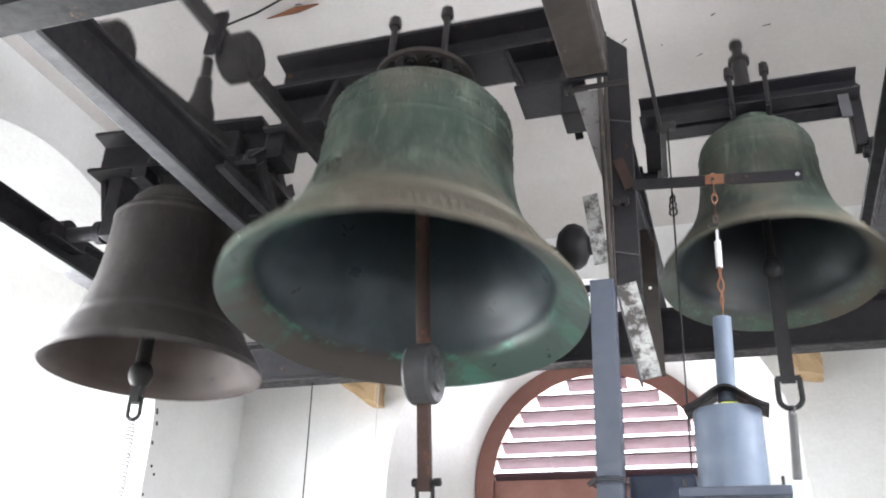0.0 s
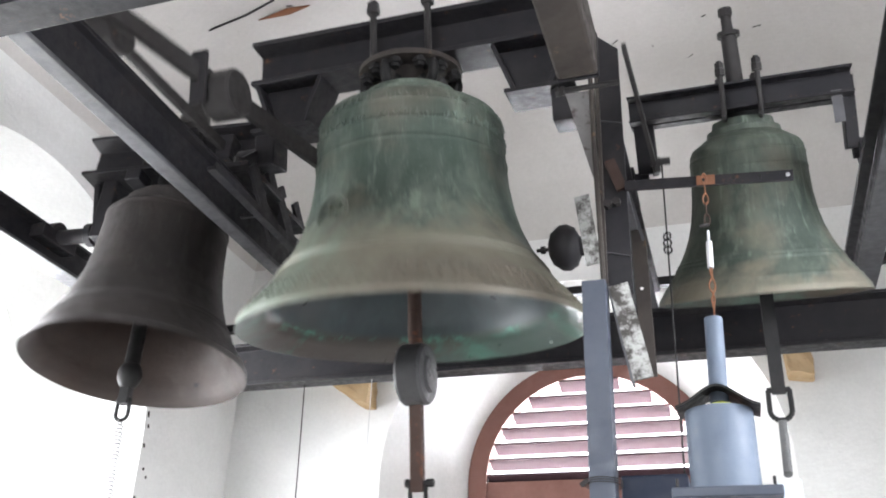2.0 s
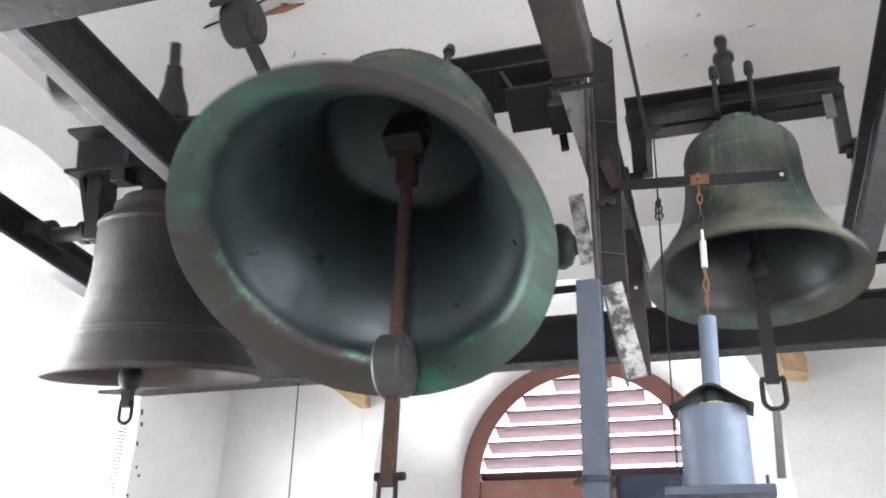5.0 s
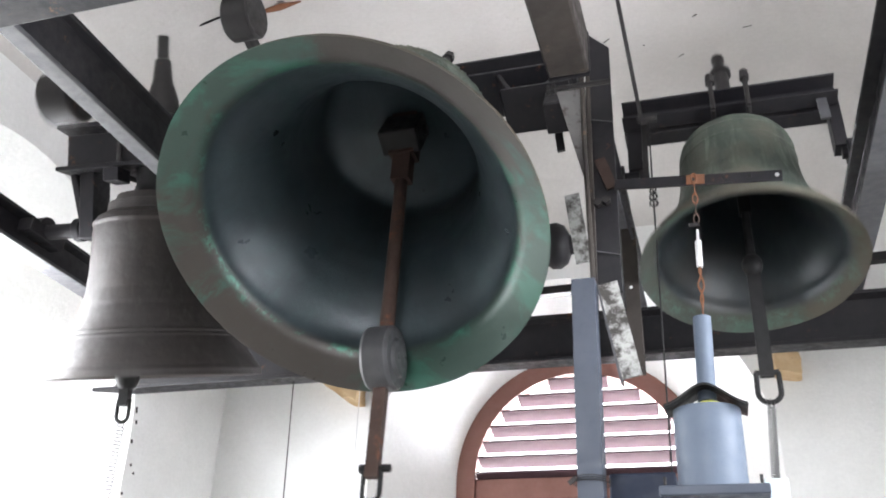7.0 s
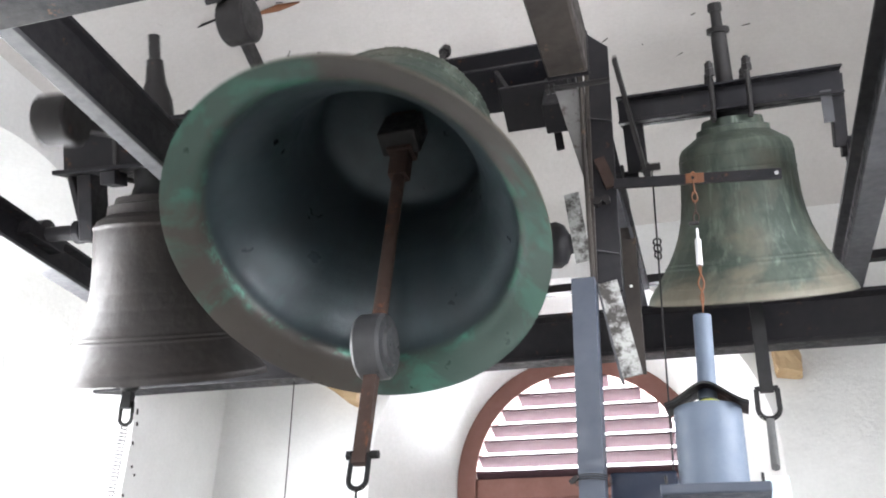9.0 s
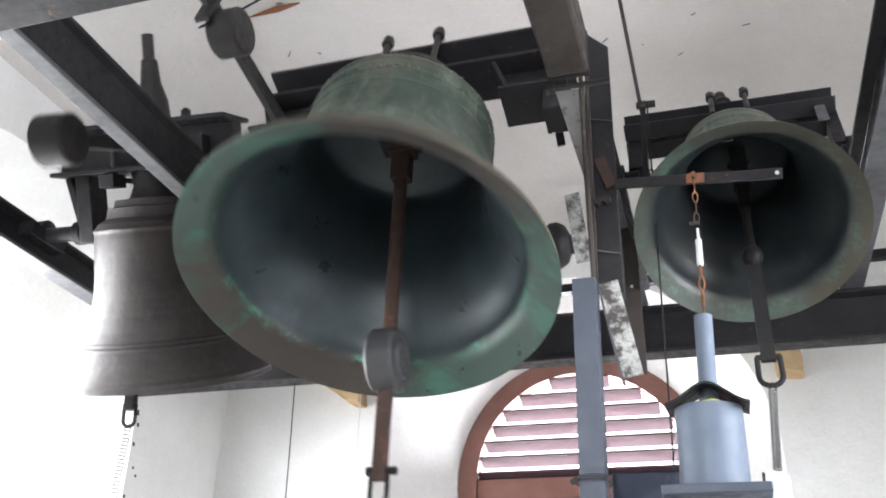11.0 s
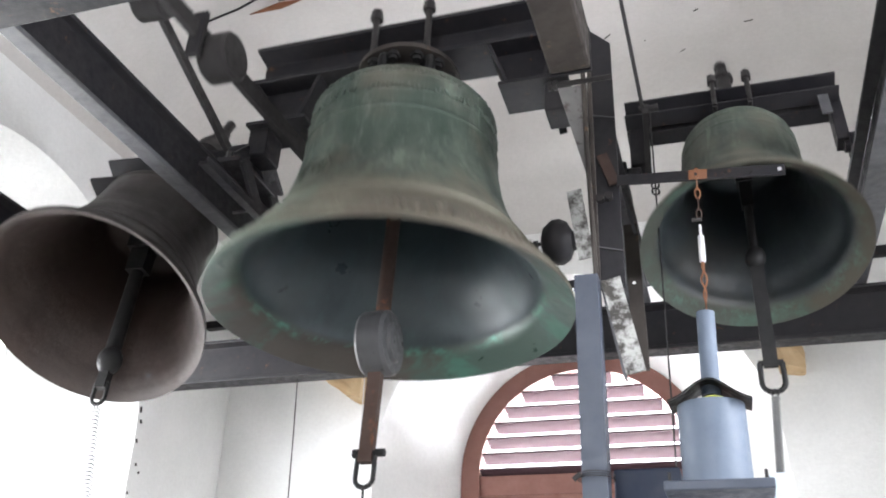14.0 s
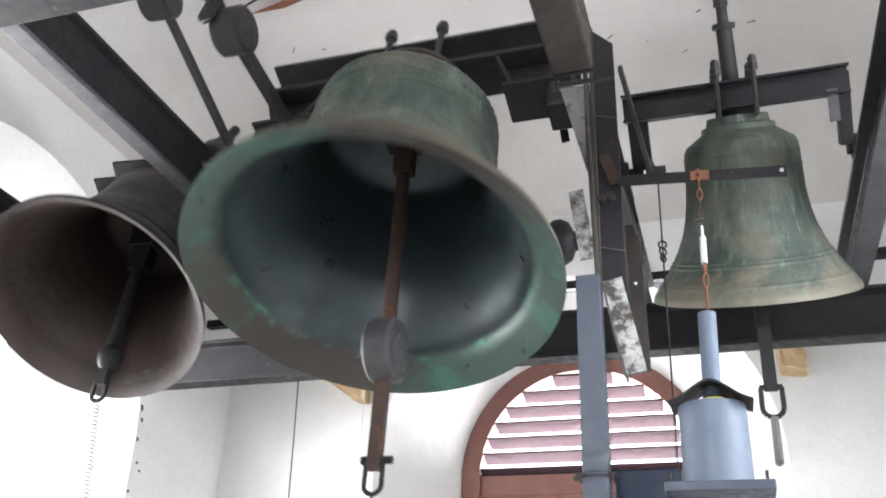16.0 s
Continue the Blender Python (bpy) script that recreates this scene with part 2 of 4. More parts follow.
def bm_torus(bm, c, n, r, t, seg=28, sub=10, arc=2 * math.pi, start=0.0):
    """A ring, or a part of one, round the axis n."""
    q = Vector(n).to_track_quat("Z", "X").to_matrix()
    closed = arc > 6.28
    k = seg if closed else seg + 1
    rows = []
    for i in range(k):
        a = start + arc * i / seg
        e = q @ Vector((math.cos(a), math.sin(a), 0))
        rows.append([bm.verts.new(Vector(c) + e * (r + t * math.cos(b)) + q @ Vector((0, 0, t * math.sin(b))))
                     for b in [2 * math.pi * j / sub for j in range(sub)]])
    for i in range(k if closed else k - 1):
        p, o = rows[i], rows[(i + 1) % k]
        for j in range(sub):
            bm.faces.new((p[j], o[j], o[(j + 1) % sub], p[(j + 1) % sub]))
    if not closed:
        bm.faces.new(rows[0]), bm.faces.new(rows[-1][::-1])


def bm_lathe(bm, profile, seg=96, slots=None, wob=0.0):
    """A turned body: profile of (radius, z); slots: a material index for each stretch."""
    rings = []
    for r, z in profile:
        if r < 1e-6:
            rings.append([bm.verts.new((0, 0, z))])
        else:
            rings.append([bm.verts.new((r * math.cos(a) * (1 + wob * noise.noise((3 * math.cos(a), 3 * math.sin(a), 7 * z))),
                                        r * math.sin(a) * (1 + wob * noise.noise((3 * math.cos(a), 3 * math.sin(a), 7 * z))), z))
                          for a in [2 * math.pi * i / seg for i in range(seg)]])
    for k in range(len(rings) - 1):
        a, b = rings[k], rings[k + 1]
        for i in range(seg):
            j = (i + 1) % seg
            vs = [a[i % len(a)], a[j % len(a)], b[j % len(b)], b[i % len(b)]]
            f = bm.faces.new(list(dict.fromkeys(vs)))
            if slots:
                f.material_index = slots[k]


def bm_ibeam(bm, a, b, h, w, tf=0.014, tw=0.010, up=(0, 0, 1), under=0):
    """An I-beam between two points (its centre line)."""
    a, b, up = Vector(a), Vector(b), Vector(up)
    d = (b - a).normalized()
    side = d.cross(up).normalized()
    up = side.cross(d)
    pts = [(-w / 2, -h / 2), (w / 2, -h / 2), (w / 2, -h / 2 + tf), (tw / 2, -h / 2 + tf * 1.6), (tw / 2, h / 2 - tf * 1.6), (w / 2, h / 2 - tf),
           (w / 2, h / 2), (-w / 2, h / 2), (-w / 2, h / 2 - tf), (-tw / 2, h / 2 - tf * 1.6), (-tw / 2, -h / 2 + tf * 1.6), (-w / 2, -h / 2 + tf)]
    ends = [[bm.verts.new(p + side * x + up * y) for x, y in pts] for p in (a, b)]
    n = len(pts)
    for i in range(n):
        bm.faces.new((ends[0][i], ends[0][(i + 1) % n], ends[1][(i + 1) % n], ends[1][i])).material_index = under if i in (0, 1, 11) else 0
    bm.faces.new(ends[0][::-1]), bm.faces.new(ends[1])


def link(name, bm, mats, smooth=True, bevel=0.0):
    bmesh.ops.recalc_face_normals(bm, faces=bm.faces)
    me = bpy.data.meshes.new(name)
    bm.to_mesh(me)
    bm.free()
    for m in mats if isinstance(mats, (list, tuple)) else [mats]:
        me.materials.append(m)
    if smooth:
        me.shade_smooth()
        me.set_sharp_from_angle(angle=radians(35))
    ob = new(name, me)
    if bevel:
        b = ob.modifiers.new("edge", "BEVEL")
        b.width, b.segments, b.limit_method, b.angle_limit = bevel, 2, "ANGLE", radians(40)
    return ob


def part(name, bm, mats, parent, label="", smooth=True, bevel=0.0):
    ob = link(name, bm, mats, smooth, bevel)
    ob.parent = parent
    if label:
        tagged(ob, label)
    return ob


def thing(name, label, category, group="", kind="", at=(0, 0, 0)):
    """An Empty at a thing's base, to carry its parts."""
    ob = new(name)
    ob.location = at
    ob.empty_display_size = 0.05
    return tagged(ob, label, category, group, kind)


def one(name, bm, mats, label, category, kind="", group="", smooth=True, bevel=0.0):
    return tagged(link(name, bm, mats, smooth, bevel), label, category, group, kind)


# ---- the room ----
def arch(r, z0, zc, n=40):
    """Outline of a round-arched opening, from the sill's left end over the arch to its right end."""
    return [(-r, z0)] + [(-r * math.cos(math.pi * i / n), zc + r * math.sin(math.pi * i / n)) for i in range(n + 1)] + [(r, z0)]


def arched_wall(name, m, x0, x1, z1, r_in, r_out, deep, sill, mat, label):
    """A wall in the local xz plane, its inner face at y 0, with a splayed round-arched opening round x 0."""
    bm = bmesh.new()
    a = arch(r_in, sill, WIN_Z)
    zo = WIN_Z + 0.08
    b = arch(r_out, sill, zo)

    def face_with_hole(y, o):
        v = lambda x, z: bm.verts.new((x, y, z))
        n = len(o)
        ov = [v(x, z) for x, z in o]
        top = [v(x0 if i == 0 else x1 if i == n - 1 else max(x0, min(x1, o[i][0] * 1.0)), z1) for i in range(n)]
        top[0].co.x, top[-1].co.x = o[0][0], o[-1][0]
        for i in range(n - 1):
            if (ov[i].co - ov[i + 1].co).length > 1e-6 and (top[i].co - top[i + 1].co).length > 1e-6:
                bm.faces.new((ov[i], ov[i + 1], top[i + 1], top[i]))
            else:
                bm.faces.new((ov[i], ov[i + 1], top[i + 1])) if (top[i].co - top[i + 1].co).length < 1e-6 else None
        for s, e in ((x0, 0), (x1, n - 1)):
            bm.faces.new((v(s, sill), v(s, z1), v(o[e][0], z1), v(o[e][0], sill)))
        bm.faces.new((v(x0, 0), v(x1, 0), v(x1, sill), v(x0, sill)))
        return ov

    inner, outer = face_with_hole(0, a), face_with_hole(deep, b)
    n = len(inner)
    for i in range(n):
        bm.faces.new((inner[i], inner[(i + 1) % n], outer[(i + 1) % n], outer[i]))
    bmesh.ops.remove_doubles(bm, verts=bm.verts, dist=1e-5)
    ob = one(name, bm, mat, label, "wall", "structure")
    ob.matrix_world = m
    return ob


far_m = pose(-0.82, FY, 0)
left_m = pose(LX, 2.8, 0, 0, 0, 90)
right_m = pose(RX, 1.7, 0, 0, 0, -90)
near_m = pose(-0.86, NY, 0, 0, 0, 180)
arched_wall("wall_far", far_m, -2.75, 2.75, 5.4, WIN_R, WIN_IN, WIN_DEEP, 1.0, PLASTER, "whitewashed plaster wall with a deep round-arched opening")
arched_wall("wall_left", left_m, -4.8, 2.7, 5.4, WIN_R, WIN_R - 0.25, WIN_DEEP, 1.0, PLASTER, "whitewashed plaster wall with a bright arched opening")
arched_wall("wall_right", right_m, -3.8, 3.8, 5.4, WIN_R, WIN_IN, WIN_DEEP, 1.0, PLASTER, "plain whitewashed plaster wall with an arched opening")
arched_wall("wall_near", near_m, -2.75, 2.75, 5.4, WIN_R, WIN_IN, WIN_DEEP, 1.0, PLASTER, "plain whitewashed plaster wall with an arched opening")

bm = bmesh.new()
bm_box(bm, (LX - 0.7, NY - 0.7, -0.2), (RX + 0.7, FY + 0.7, 0))
one("floor", bm, DUST, "grey dusty concrete floor of the bell chamber", "floor", "structure")


def coved_ceiling():
    """A slab whose underside bends down into the walls."""
    bm = bmesh.new()
    rc, n = 0.86, 8
    x0, x1, y0, y1 = LX - 0.05, RX + 0.05, NY - 0.05, FY + 0.05
    loops = []
    for i in range(n + 1):
        a = math.pi / 2 * i / n
        o, z = rc * (1 - math.cos(a)), CZ - rc + rc * math.sin(a)
        loops.append([bm.verts.new((x, y, z)) for x, y in ((x0 + o, y0 + o), (x1 - o, y0 + o), (x1 - o, y1 - o), (x0 + o, y1 - o))])
    for a, b in zip(loops, loops[1:]):
        for i in range(4):
            bm.faces.new((a[i], a[(i + 1) % 4], b[(i + 1) % 4], b[i]))
    bm.faces.new(loops[-1])
    top = [bm.verts.new((x, y, CZ + 0.3)) for x, y in ((x0, y0), (x1, y0), (x1, y1), (x0, y1))]
    bm.faces.new(top)
    for i in range(4):
        bm.faces.new((loops[0][i], loops[0][(i + 1) % 4], top[(i + 1) % 4], top[i]))
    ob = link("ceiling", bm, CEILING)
    ob.data.set_sharp_from_angle(angle=radians(60))
    return tagged(ob, "rough grey-white plaster ceiling with small cracks", "ceiling", "", "structure")


coved_ceiling()


def louvred_window():
    """Red-brown arched frame with sloping boards, set at the back of the far opening."""
    w = thing("window_1", "red-brown arched wooden window with sloping louvre boards", "window", kind="structure", at=(-0.82, FY + WIN_DEEP - 0.02, 0))
    zc, ro, ri = WIN_Z + 0.08, WIN_IN + 0.03, 0.64
    bm = bmesh.new()
    o, i_ = arch(ro, 1.0, zc, 32), arch(ri, 1.08, zc, 32)
    for y in (-0.05, 0.05):
        vo, vi = [bm.verts.new((x, y, z)) for x, z in o], [bm.verts.new((x, y, z)) for x, z in i_]
        for k in range(len(o) - 1):
            bm.faces.new((vo[k], vo[k + 1], vi[k + 1], vi[k]))
        if y < 0:
            front = vo, vi
    for a, b in zip(front, (vo, vi)):
        for k in range(len(o) - 1):
            bm.faces.new((a[k], a[k + 1], b[k + 1], b[k]))
    part("window_frame", bm, REDWOOD, w)
    bm = bmesh.new()
    bm_box(bm, (-ri, -0.03, 2.60), (ri, 0.03, 2.72))
    part("rail", bm, REDWOOD, w, bevel=0.004)
    bm = bmesh.new()
    bm_box(bm, (-ri, -0.015, 1.0), (ri, 0.015, 2.60))
    part("panel", bm, REDWOOD, w)
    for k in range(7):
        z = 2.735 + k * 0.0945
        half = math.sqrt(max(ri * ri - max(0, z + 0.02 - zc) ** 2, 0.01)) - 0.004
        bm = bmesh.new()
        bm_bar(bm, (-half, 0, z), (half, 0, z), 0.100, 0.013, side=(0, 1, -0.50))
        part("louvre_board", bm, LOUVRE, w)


louvred_window()


def backdrop(name, lo, hi, color, strength, label):
    """Bright hazy sky outside an opening."""
    bm = bmesh.new()
    bm_box(bm, lo, hi)
    one(name, bm, glow(name + "_haze", color, strength), label, "sky", "structure")


backdrop("backdrop_left", (LX - 5.0, -4, -1), (LX - 4.9, 10, 9), (1.0, 1.0, 0.955), 3.2, "white hazy sky outside the arched opening")
backdrop("backdrop_far", (-7, FY + 5.0, -1), (5, FY + 5.1, 9), (0.97, 0.96, 1.0), 3.0, "white hazy sky behind the louvred window")

# ---- the steel bell frame ----
def beam(name, a, b, h, w, label, mats=(STEEL, FLANGE), group="steel beams of the bell frame", tf=0.016):
    t = Vector(a)
    bm = bmesh.new()
    # long beams get a paler underside that imitates light thrown up from the floor
    bm_ibeam(bm, (0, 0, 0), Vector(b) - t, h, w, tf, under=1 if abs(b[0] - a[0]) < 0.1 else 0)
    ob = one(name, bm, list(mats), label, "steel beam", "", group, bevel=0.003)
    ob.location = t
    return ob


beam("steel_beam", (-2.83, 1.0, 3.26), (-2.83, 4.02, 3.26), 0.16, 0.10, "dark painted steel I-beam carrying a bell bearing")
beam("steel_beam", (-1.756, 1.0, 3.20), (-1.756, 4.02, 3.20), 0.2, 0.062, "dark steel I-beam, its scraped lower flange greyed as if lit")
beam("steel_beam", (-0.308, 2.505, 3.20), (-0.308, 4.02, 3.20), 0.2, 0.10, "dark steel I-beam between the large and the small bell")
beam("steel_beam", (0.58, 1.0, 3.20), (0.58, 4.02, 3.20), 0.2, 0.09, "dark steel I-beam beside the small bell")
beam("cross_beam", (LX - 0.2, 3.83, 2.99), (RX + 0.2, 3.83, 2.99), 0.22, 0.10, "dark steel cross beam before the louvred window")
beam("cross_beam", (LX - 0.2, 1.25, 3.00), (RX + 0.2, 1.25, 3.00), 0.2, 0.10, "dark steel cross beam overhead")
for y in (1.25, 3.83):
    bm = bmesh.new()
    bm_box(bm, (-2.88, y - 0.05, 3.10), (-2.78, y + 0.05, 3.18))
    one("packing_block", bm, STEEL, "dark steel packing block between two beams", "steel block", group="packing blocks", bevel=0.003)
bm = bmesh.new()
bm_bar(bm, (LX - 0.1, 4.4, 3.455), (RX + 0.1, 4.4, 3.53), 0.05, 0.045, side=(0, 1, 0))
one("tie_rail", bm, STEEL, "thin dark steel tie rail before the far wall", "steel rail")
bm = bmesh.new()
bm_bar(bm, (-2.33, 4.37, 3.47), (-2.09, 3.87, 3.10), 0.05, 0.02)
one("brace", bm, STEEL, "dark flat steel brace between rail and beam", "steel brace")
bm = bmesh.new()
bm_bar(bm, (-1.60, 2.25, 3.11), (-1.60, 3.80, 3.11), 0.035, 0.012)
bm_bar(bm, (-1.585, 2.25, 3.116), (-1.585, 3.80, 3.116), 0.006, 0.03)
for y in (2.6, 3.1, 3.6):
    bm_bar(bm, (-1.68, y, 3.112), (-1.60, y, 3.112), 0.012, 0.006, side=(0, 1, 0))
one("slotted_rail", bm, STEEL, "thin dark slotted rail beside a beam", "steel rail")


def square_tube():
    t = thing("square_tube", "brown-grey square steel tube butting against a beam", "steel tube", at=(-0.313, 1.15, 3.175))
    bm = bmesh.new()
    bm_box(bm, (-0.058, 0, -0.075), (0.058, 0.92, 0.075))
    part("tube", bm, BROWNBEAM, t, bevel=0.008)
    bm = bmesh.new()
    bm_box(bm, (-0.060, 0.92, -0.078), (0.060, 0.932, 0.078))
    part("end_plate", bm, STEEL, t, "dark steel end plate", bevel=0.003)
    bm = bmesh.new()
    bm_bar(bm, (-0.061, 0.05, 0.05), (-0.061, 0.90, 0.05), 0.006, 0.03)
    part("weld_strip", bm, STEEL, t)


square_tube()


# ---- the bells ----
AXLE = {"large": (-1.043, 2.681, 3.413), "small": (0.158, 3.11, 3.365), "brown": (-2.237, 2.913, 3.298)}
YAW = {"large": 0.0, "small": 0.0, "brown": 5.0}     # how far each axle is turned out of the square


def bell_profile(r, h, top, rs, rp, rings, bow=1.0):
    """Outer and inner profile of a church bell: mouth radius r at -h, shoulder radius rs at top."""
    span = h + top
    curve = ((0.0, 1.0), (0.035, 0.985), (0.075, 0.945), (0.12, 0.895), (0.18, 0.83), (0.25, 0.762), (0.33, 0.70), (0.42, 0.645), (0.52, 0.605),
             (0.64, 0.578), (0.76, 0.566), (0.88, 0.558), (0.945, 0.548), (0.98, 0.52), (1.0, 0.47))
    fix = rs / (0.553 * r)
    out = []
    us = [i / 180 for i in range(181)]
    for u in us:
        for (a, p), (b, q) in zip(curve, curve[1:]):
            if a <= u <= b:
                k = (u - a) / (b - a)
                rad = p + (q - p) * k
                break
        w = min(1, u / 0.45)
        rad *= r * (1 + (fix - 1) * w)
        for c, wd, amp in rings:
            rad += amp * math.exp(-((u - c) / wd) ** 2)
        out.append((rad, -h + span * u))
    crown = [(rs * 0.80, top + 0.008), (rp, top + 0.030), (rp * 0.99, top + 0.050), (rp * 0.86, top + 0.056), (rp * 0.82, top + 0.085), (0, top + 0.088)]
    inner = []
    for u in [i / 40 for i in range(41)]:
        k = next(i for i, (a, _) in enumerate(curve) if a >= u)
        a, p = curve[max(k - 1, 0)]
        b, q = curve[k] if k else curve[1]
        rad = (p + (q - p) * ((u - a) / (b - a))) * r * (1 + (fix - 1) * min(1, u / 0.45))
        thick = r * (0.045 + 0.055 * bow * math.exp(-((u - 0.08) / 0.06) ** 2))
        if u < 0.05 * bow:
            thick *= 0.25 + 0.75 * u / (0.05 * bow)
        inner.append((max(rad - thick, 0.05), -h + span * (u * 0.94) + 0.004))
    inner = inner[::-1]
    r0, z0 = inner[0]
    rise = 0.38 * r0
    dome = [(r0 * k / 8, z0 + rise * (1 - (k / 8) ** 2)) for k in range(1, 8)]
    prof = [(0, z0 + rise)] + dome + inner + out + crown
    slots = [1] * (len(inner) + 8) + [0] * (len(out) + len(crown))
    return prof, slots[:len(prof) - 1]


def radius_at(prof, z):
    """Outer radius of a bell's profile at the height z."""
    k = max(range(len(prof)), key=lambda i: prof[i][0])
    outer = prof[k - 2:]
    for (r0, z0), (r1, z1) in zip(outer, outer[1:]):
        if z0 <= z <= z1 and z1 > z0:
            return r0 + (r1 - r0) * (z - z0) / (z1 - z0)
    return prof[k][0]


def bell_body(parent, r, h, top, rs, rp, rings, outer, inner, label, hole=None, bow=1.0):
    bm = bmesh.new()
    prof, slots = bell_profile(r, h, top, rs, rp, rings, bow)
    bm_lathe(bm, prof, 112, slots, 0.004)
    if hole:
        # a small hole drilled through the sound bow: (angle, height)
        gone = []
        for f in bm.faces:
            c = f.calc_center_median()
            low, high, turn, half = (0.010, 0.010, 0.0, 0.028) if f.material_index else (0.015, 0.065, 0.11, 0.14)
            if abs(math.atan2(c.y, c.x) - hole[0] - turn) < half and c.xy.length > 0.15 and hole[1] - low < c.z < hole[1] + high:
                gone.append(f)
        bmesh.ops.delete(bm, geom=gone, context="FACES")
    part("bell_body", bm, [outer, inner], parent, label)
    return prof


def u_bolt(parent, x, y0, y1, z0, z1, r, mat):
    """A strap bolt over the headstock with two nuts."""
    bm = bmesh.new()
    bm_rod(bm, (x, y0, z0), (x, y0, z1), r, seg=10)
    bm_rod(bm, (x, y1, z0), (x, y1, z1), r, seg=10)
    bm_rod(bm, (x, y0, z0), (x, y1, z0), r, seg=10)
    for y in (y0, y1):
        bm_rod(bm, (x, y, z1 - 0.055), (x, y, z1 - 0.03), r * 2.0, seg=6)
        bm_rod(bm, (x, y, z1 - 0.028), (x, y, z1 - 0.008), r * 1.8, seg=6)
    return part("strap_bolt", bm, mat, parent)


def axle_pin(parent, x0, x1, r):
    bm = bmesh.new()
    bm_rod(bm, (x0, 0, 0), (x1, 0, 0), r, seg=20)
    return part("axle_pin", bm, STEEL, parent)


def bearing(x, y, z, w, label="dark cast-iron pillow block bearing bolted on a beam"):
    """A pillow block on the beam's top that holds an axle pin."""
    t = thing("bearing", label, "bearing", "bearings of the bells", at=(x, y, 3.30))
    d = z - 3.30
    bm = bmesh.new()
    bm_box(bm, (-w / 2, -0.11, min(0, d - 0.06)), (w / 2, 0.11, 0.02))
    part("foot", bm, STEEL, t, bevel=0.004)
    bm = bmesh.new()
    bm_rod(bm, (-w * 0.45, 0, d), (w * 0.45, 0, d), 0.052, seg=24)
    bm_bar(bm, (0, 0, 0.015), (0, 0, d - 0.03), w * 0.8, 0.10)
    part("housing", bm, STEEL, t, bevel=0.003)
    for y_ in (-0.085, 0.085):
        bm = bmesh.new()
        bm_rod(bm, (0, y_, 0.02), (0, y_, 0.045), 0.014, seg=6)
        part("bolt", bm, IRON, t)
    return t


def clapper(parent, pivot, length, ball_r, ball_w, tail, rod, mat, ball_mat, disc, tail_w):
    """An iron clapper that hangs from its pivot; built along -z, its own object so that it can swing."""
    bm = bmesh.new()
    bm_rod(bm, (0, 0, 0.0), (0, 0, -length), rod, rod * 1.15, 14)
    bm_bar(bm, (0, 0, 0.05), (0, 0, -0.14), rod * 4.2, rod * 3.4)
    bm_rod(bm, (-rod * 3, 0, -0.02), (rod * 3, 0, -0.02), rod * 0.9, seg=10)
    bm_bar(bm, (0, 0, -0.14), (0, 0, -0.25), rod * 3.0, rod * 2.4)
    c = part("clapper", bm, mat, parent, "rusty iron clapper")
    c.location = pivot
    bm = bmesh.new()
    if disc:
        prof = [(0, -ball_w), (ball_r * 0.55, -ball_w), (ball_r * 0.62, -ball_w * 0.82), (ball_r * 0.92, -ball_w * 0.8), (ball_r, -ball_w * 0.62),
                (ball_r, ball_w * 0.62), (ball_r * 0.92, ball_w * 0.8), (ball_r * 0.62, ball_w * 0.82), (ball_r * 0.55, ball_w), (0, ball_w)]
        bm_lathe(bm, prof, 32)
        bmesh.ops.rotate(bm, verts=bm.verts, matrix=Matrix.Rotation(radians(90), 3, "Y"))
    else:
        bmesh.ops.create_uvsphere(bm, u_segments=28, v_segments=16, radius=ball_r)
        bmesh.ops.scale(bm, verts=bm.verts, vec=(1, 1, 1.25))
    bmesh.ops.translate(bm, verts=bm.verts, vec=(0, 0, -length))
    part("ball", bm, ball_mat, c, "worn grey iron striking ball")
    bm = bmesh.new()
    bm_bar(bm, (0, 0, -length - ball_r * 0.7), (0, 0, -length - tail), tail_w, rod * 1.3)
    part("tail", bm, mat, c)
    return c


def shackle(parent, z, w, h, t, mat=BLACK, nut=True):
    """A bow shackle below a clapper's tail."""
    bm = bmesh.new()
    bm_rod(bm, (-w / 2 - 0.004, 0, z), (w / 2 + 0.004, 0, z), t * 1.1, seg=12)
    if nut:
        bm_rod(bm, (-w / 2 - 0.016, 0, z), (-w / 2 - 0.002, 0, z), t * 1.9, seg=6)
        bm_rod(bm, (w / 2 + 0.004, 0, z), (w / 2 + 0.03, 0, z), t * 1.7, seg=6)
    pts = [(-w / 2, 0, z)] + [(-w * 0.52 * math.cos(math.pi * i / 10), 0, z - h + w * 0.5 - w * 0.5 * math.sin(math.pi * i / 10)) for i in range(11)] + [(w / 2, 0, z)]
    for a, b in zip(pts, pts[1:]):
        bm_rod(bm, a, b, t, seg=10)
    return part("shackle", bm, mat, parent, "black iron shackle")


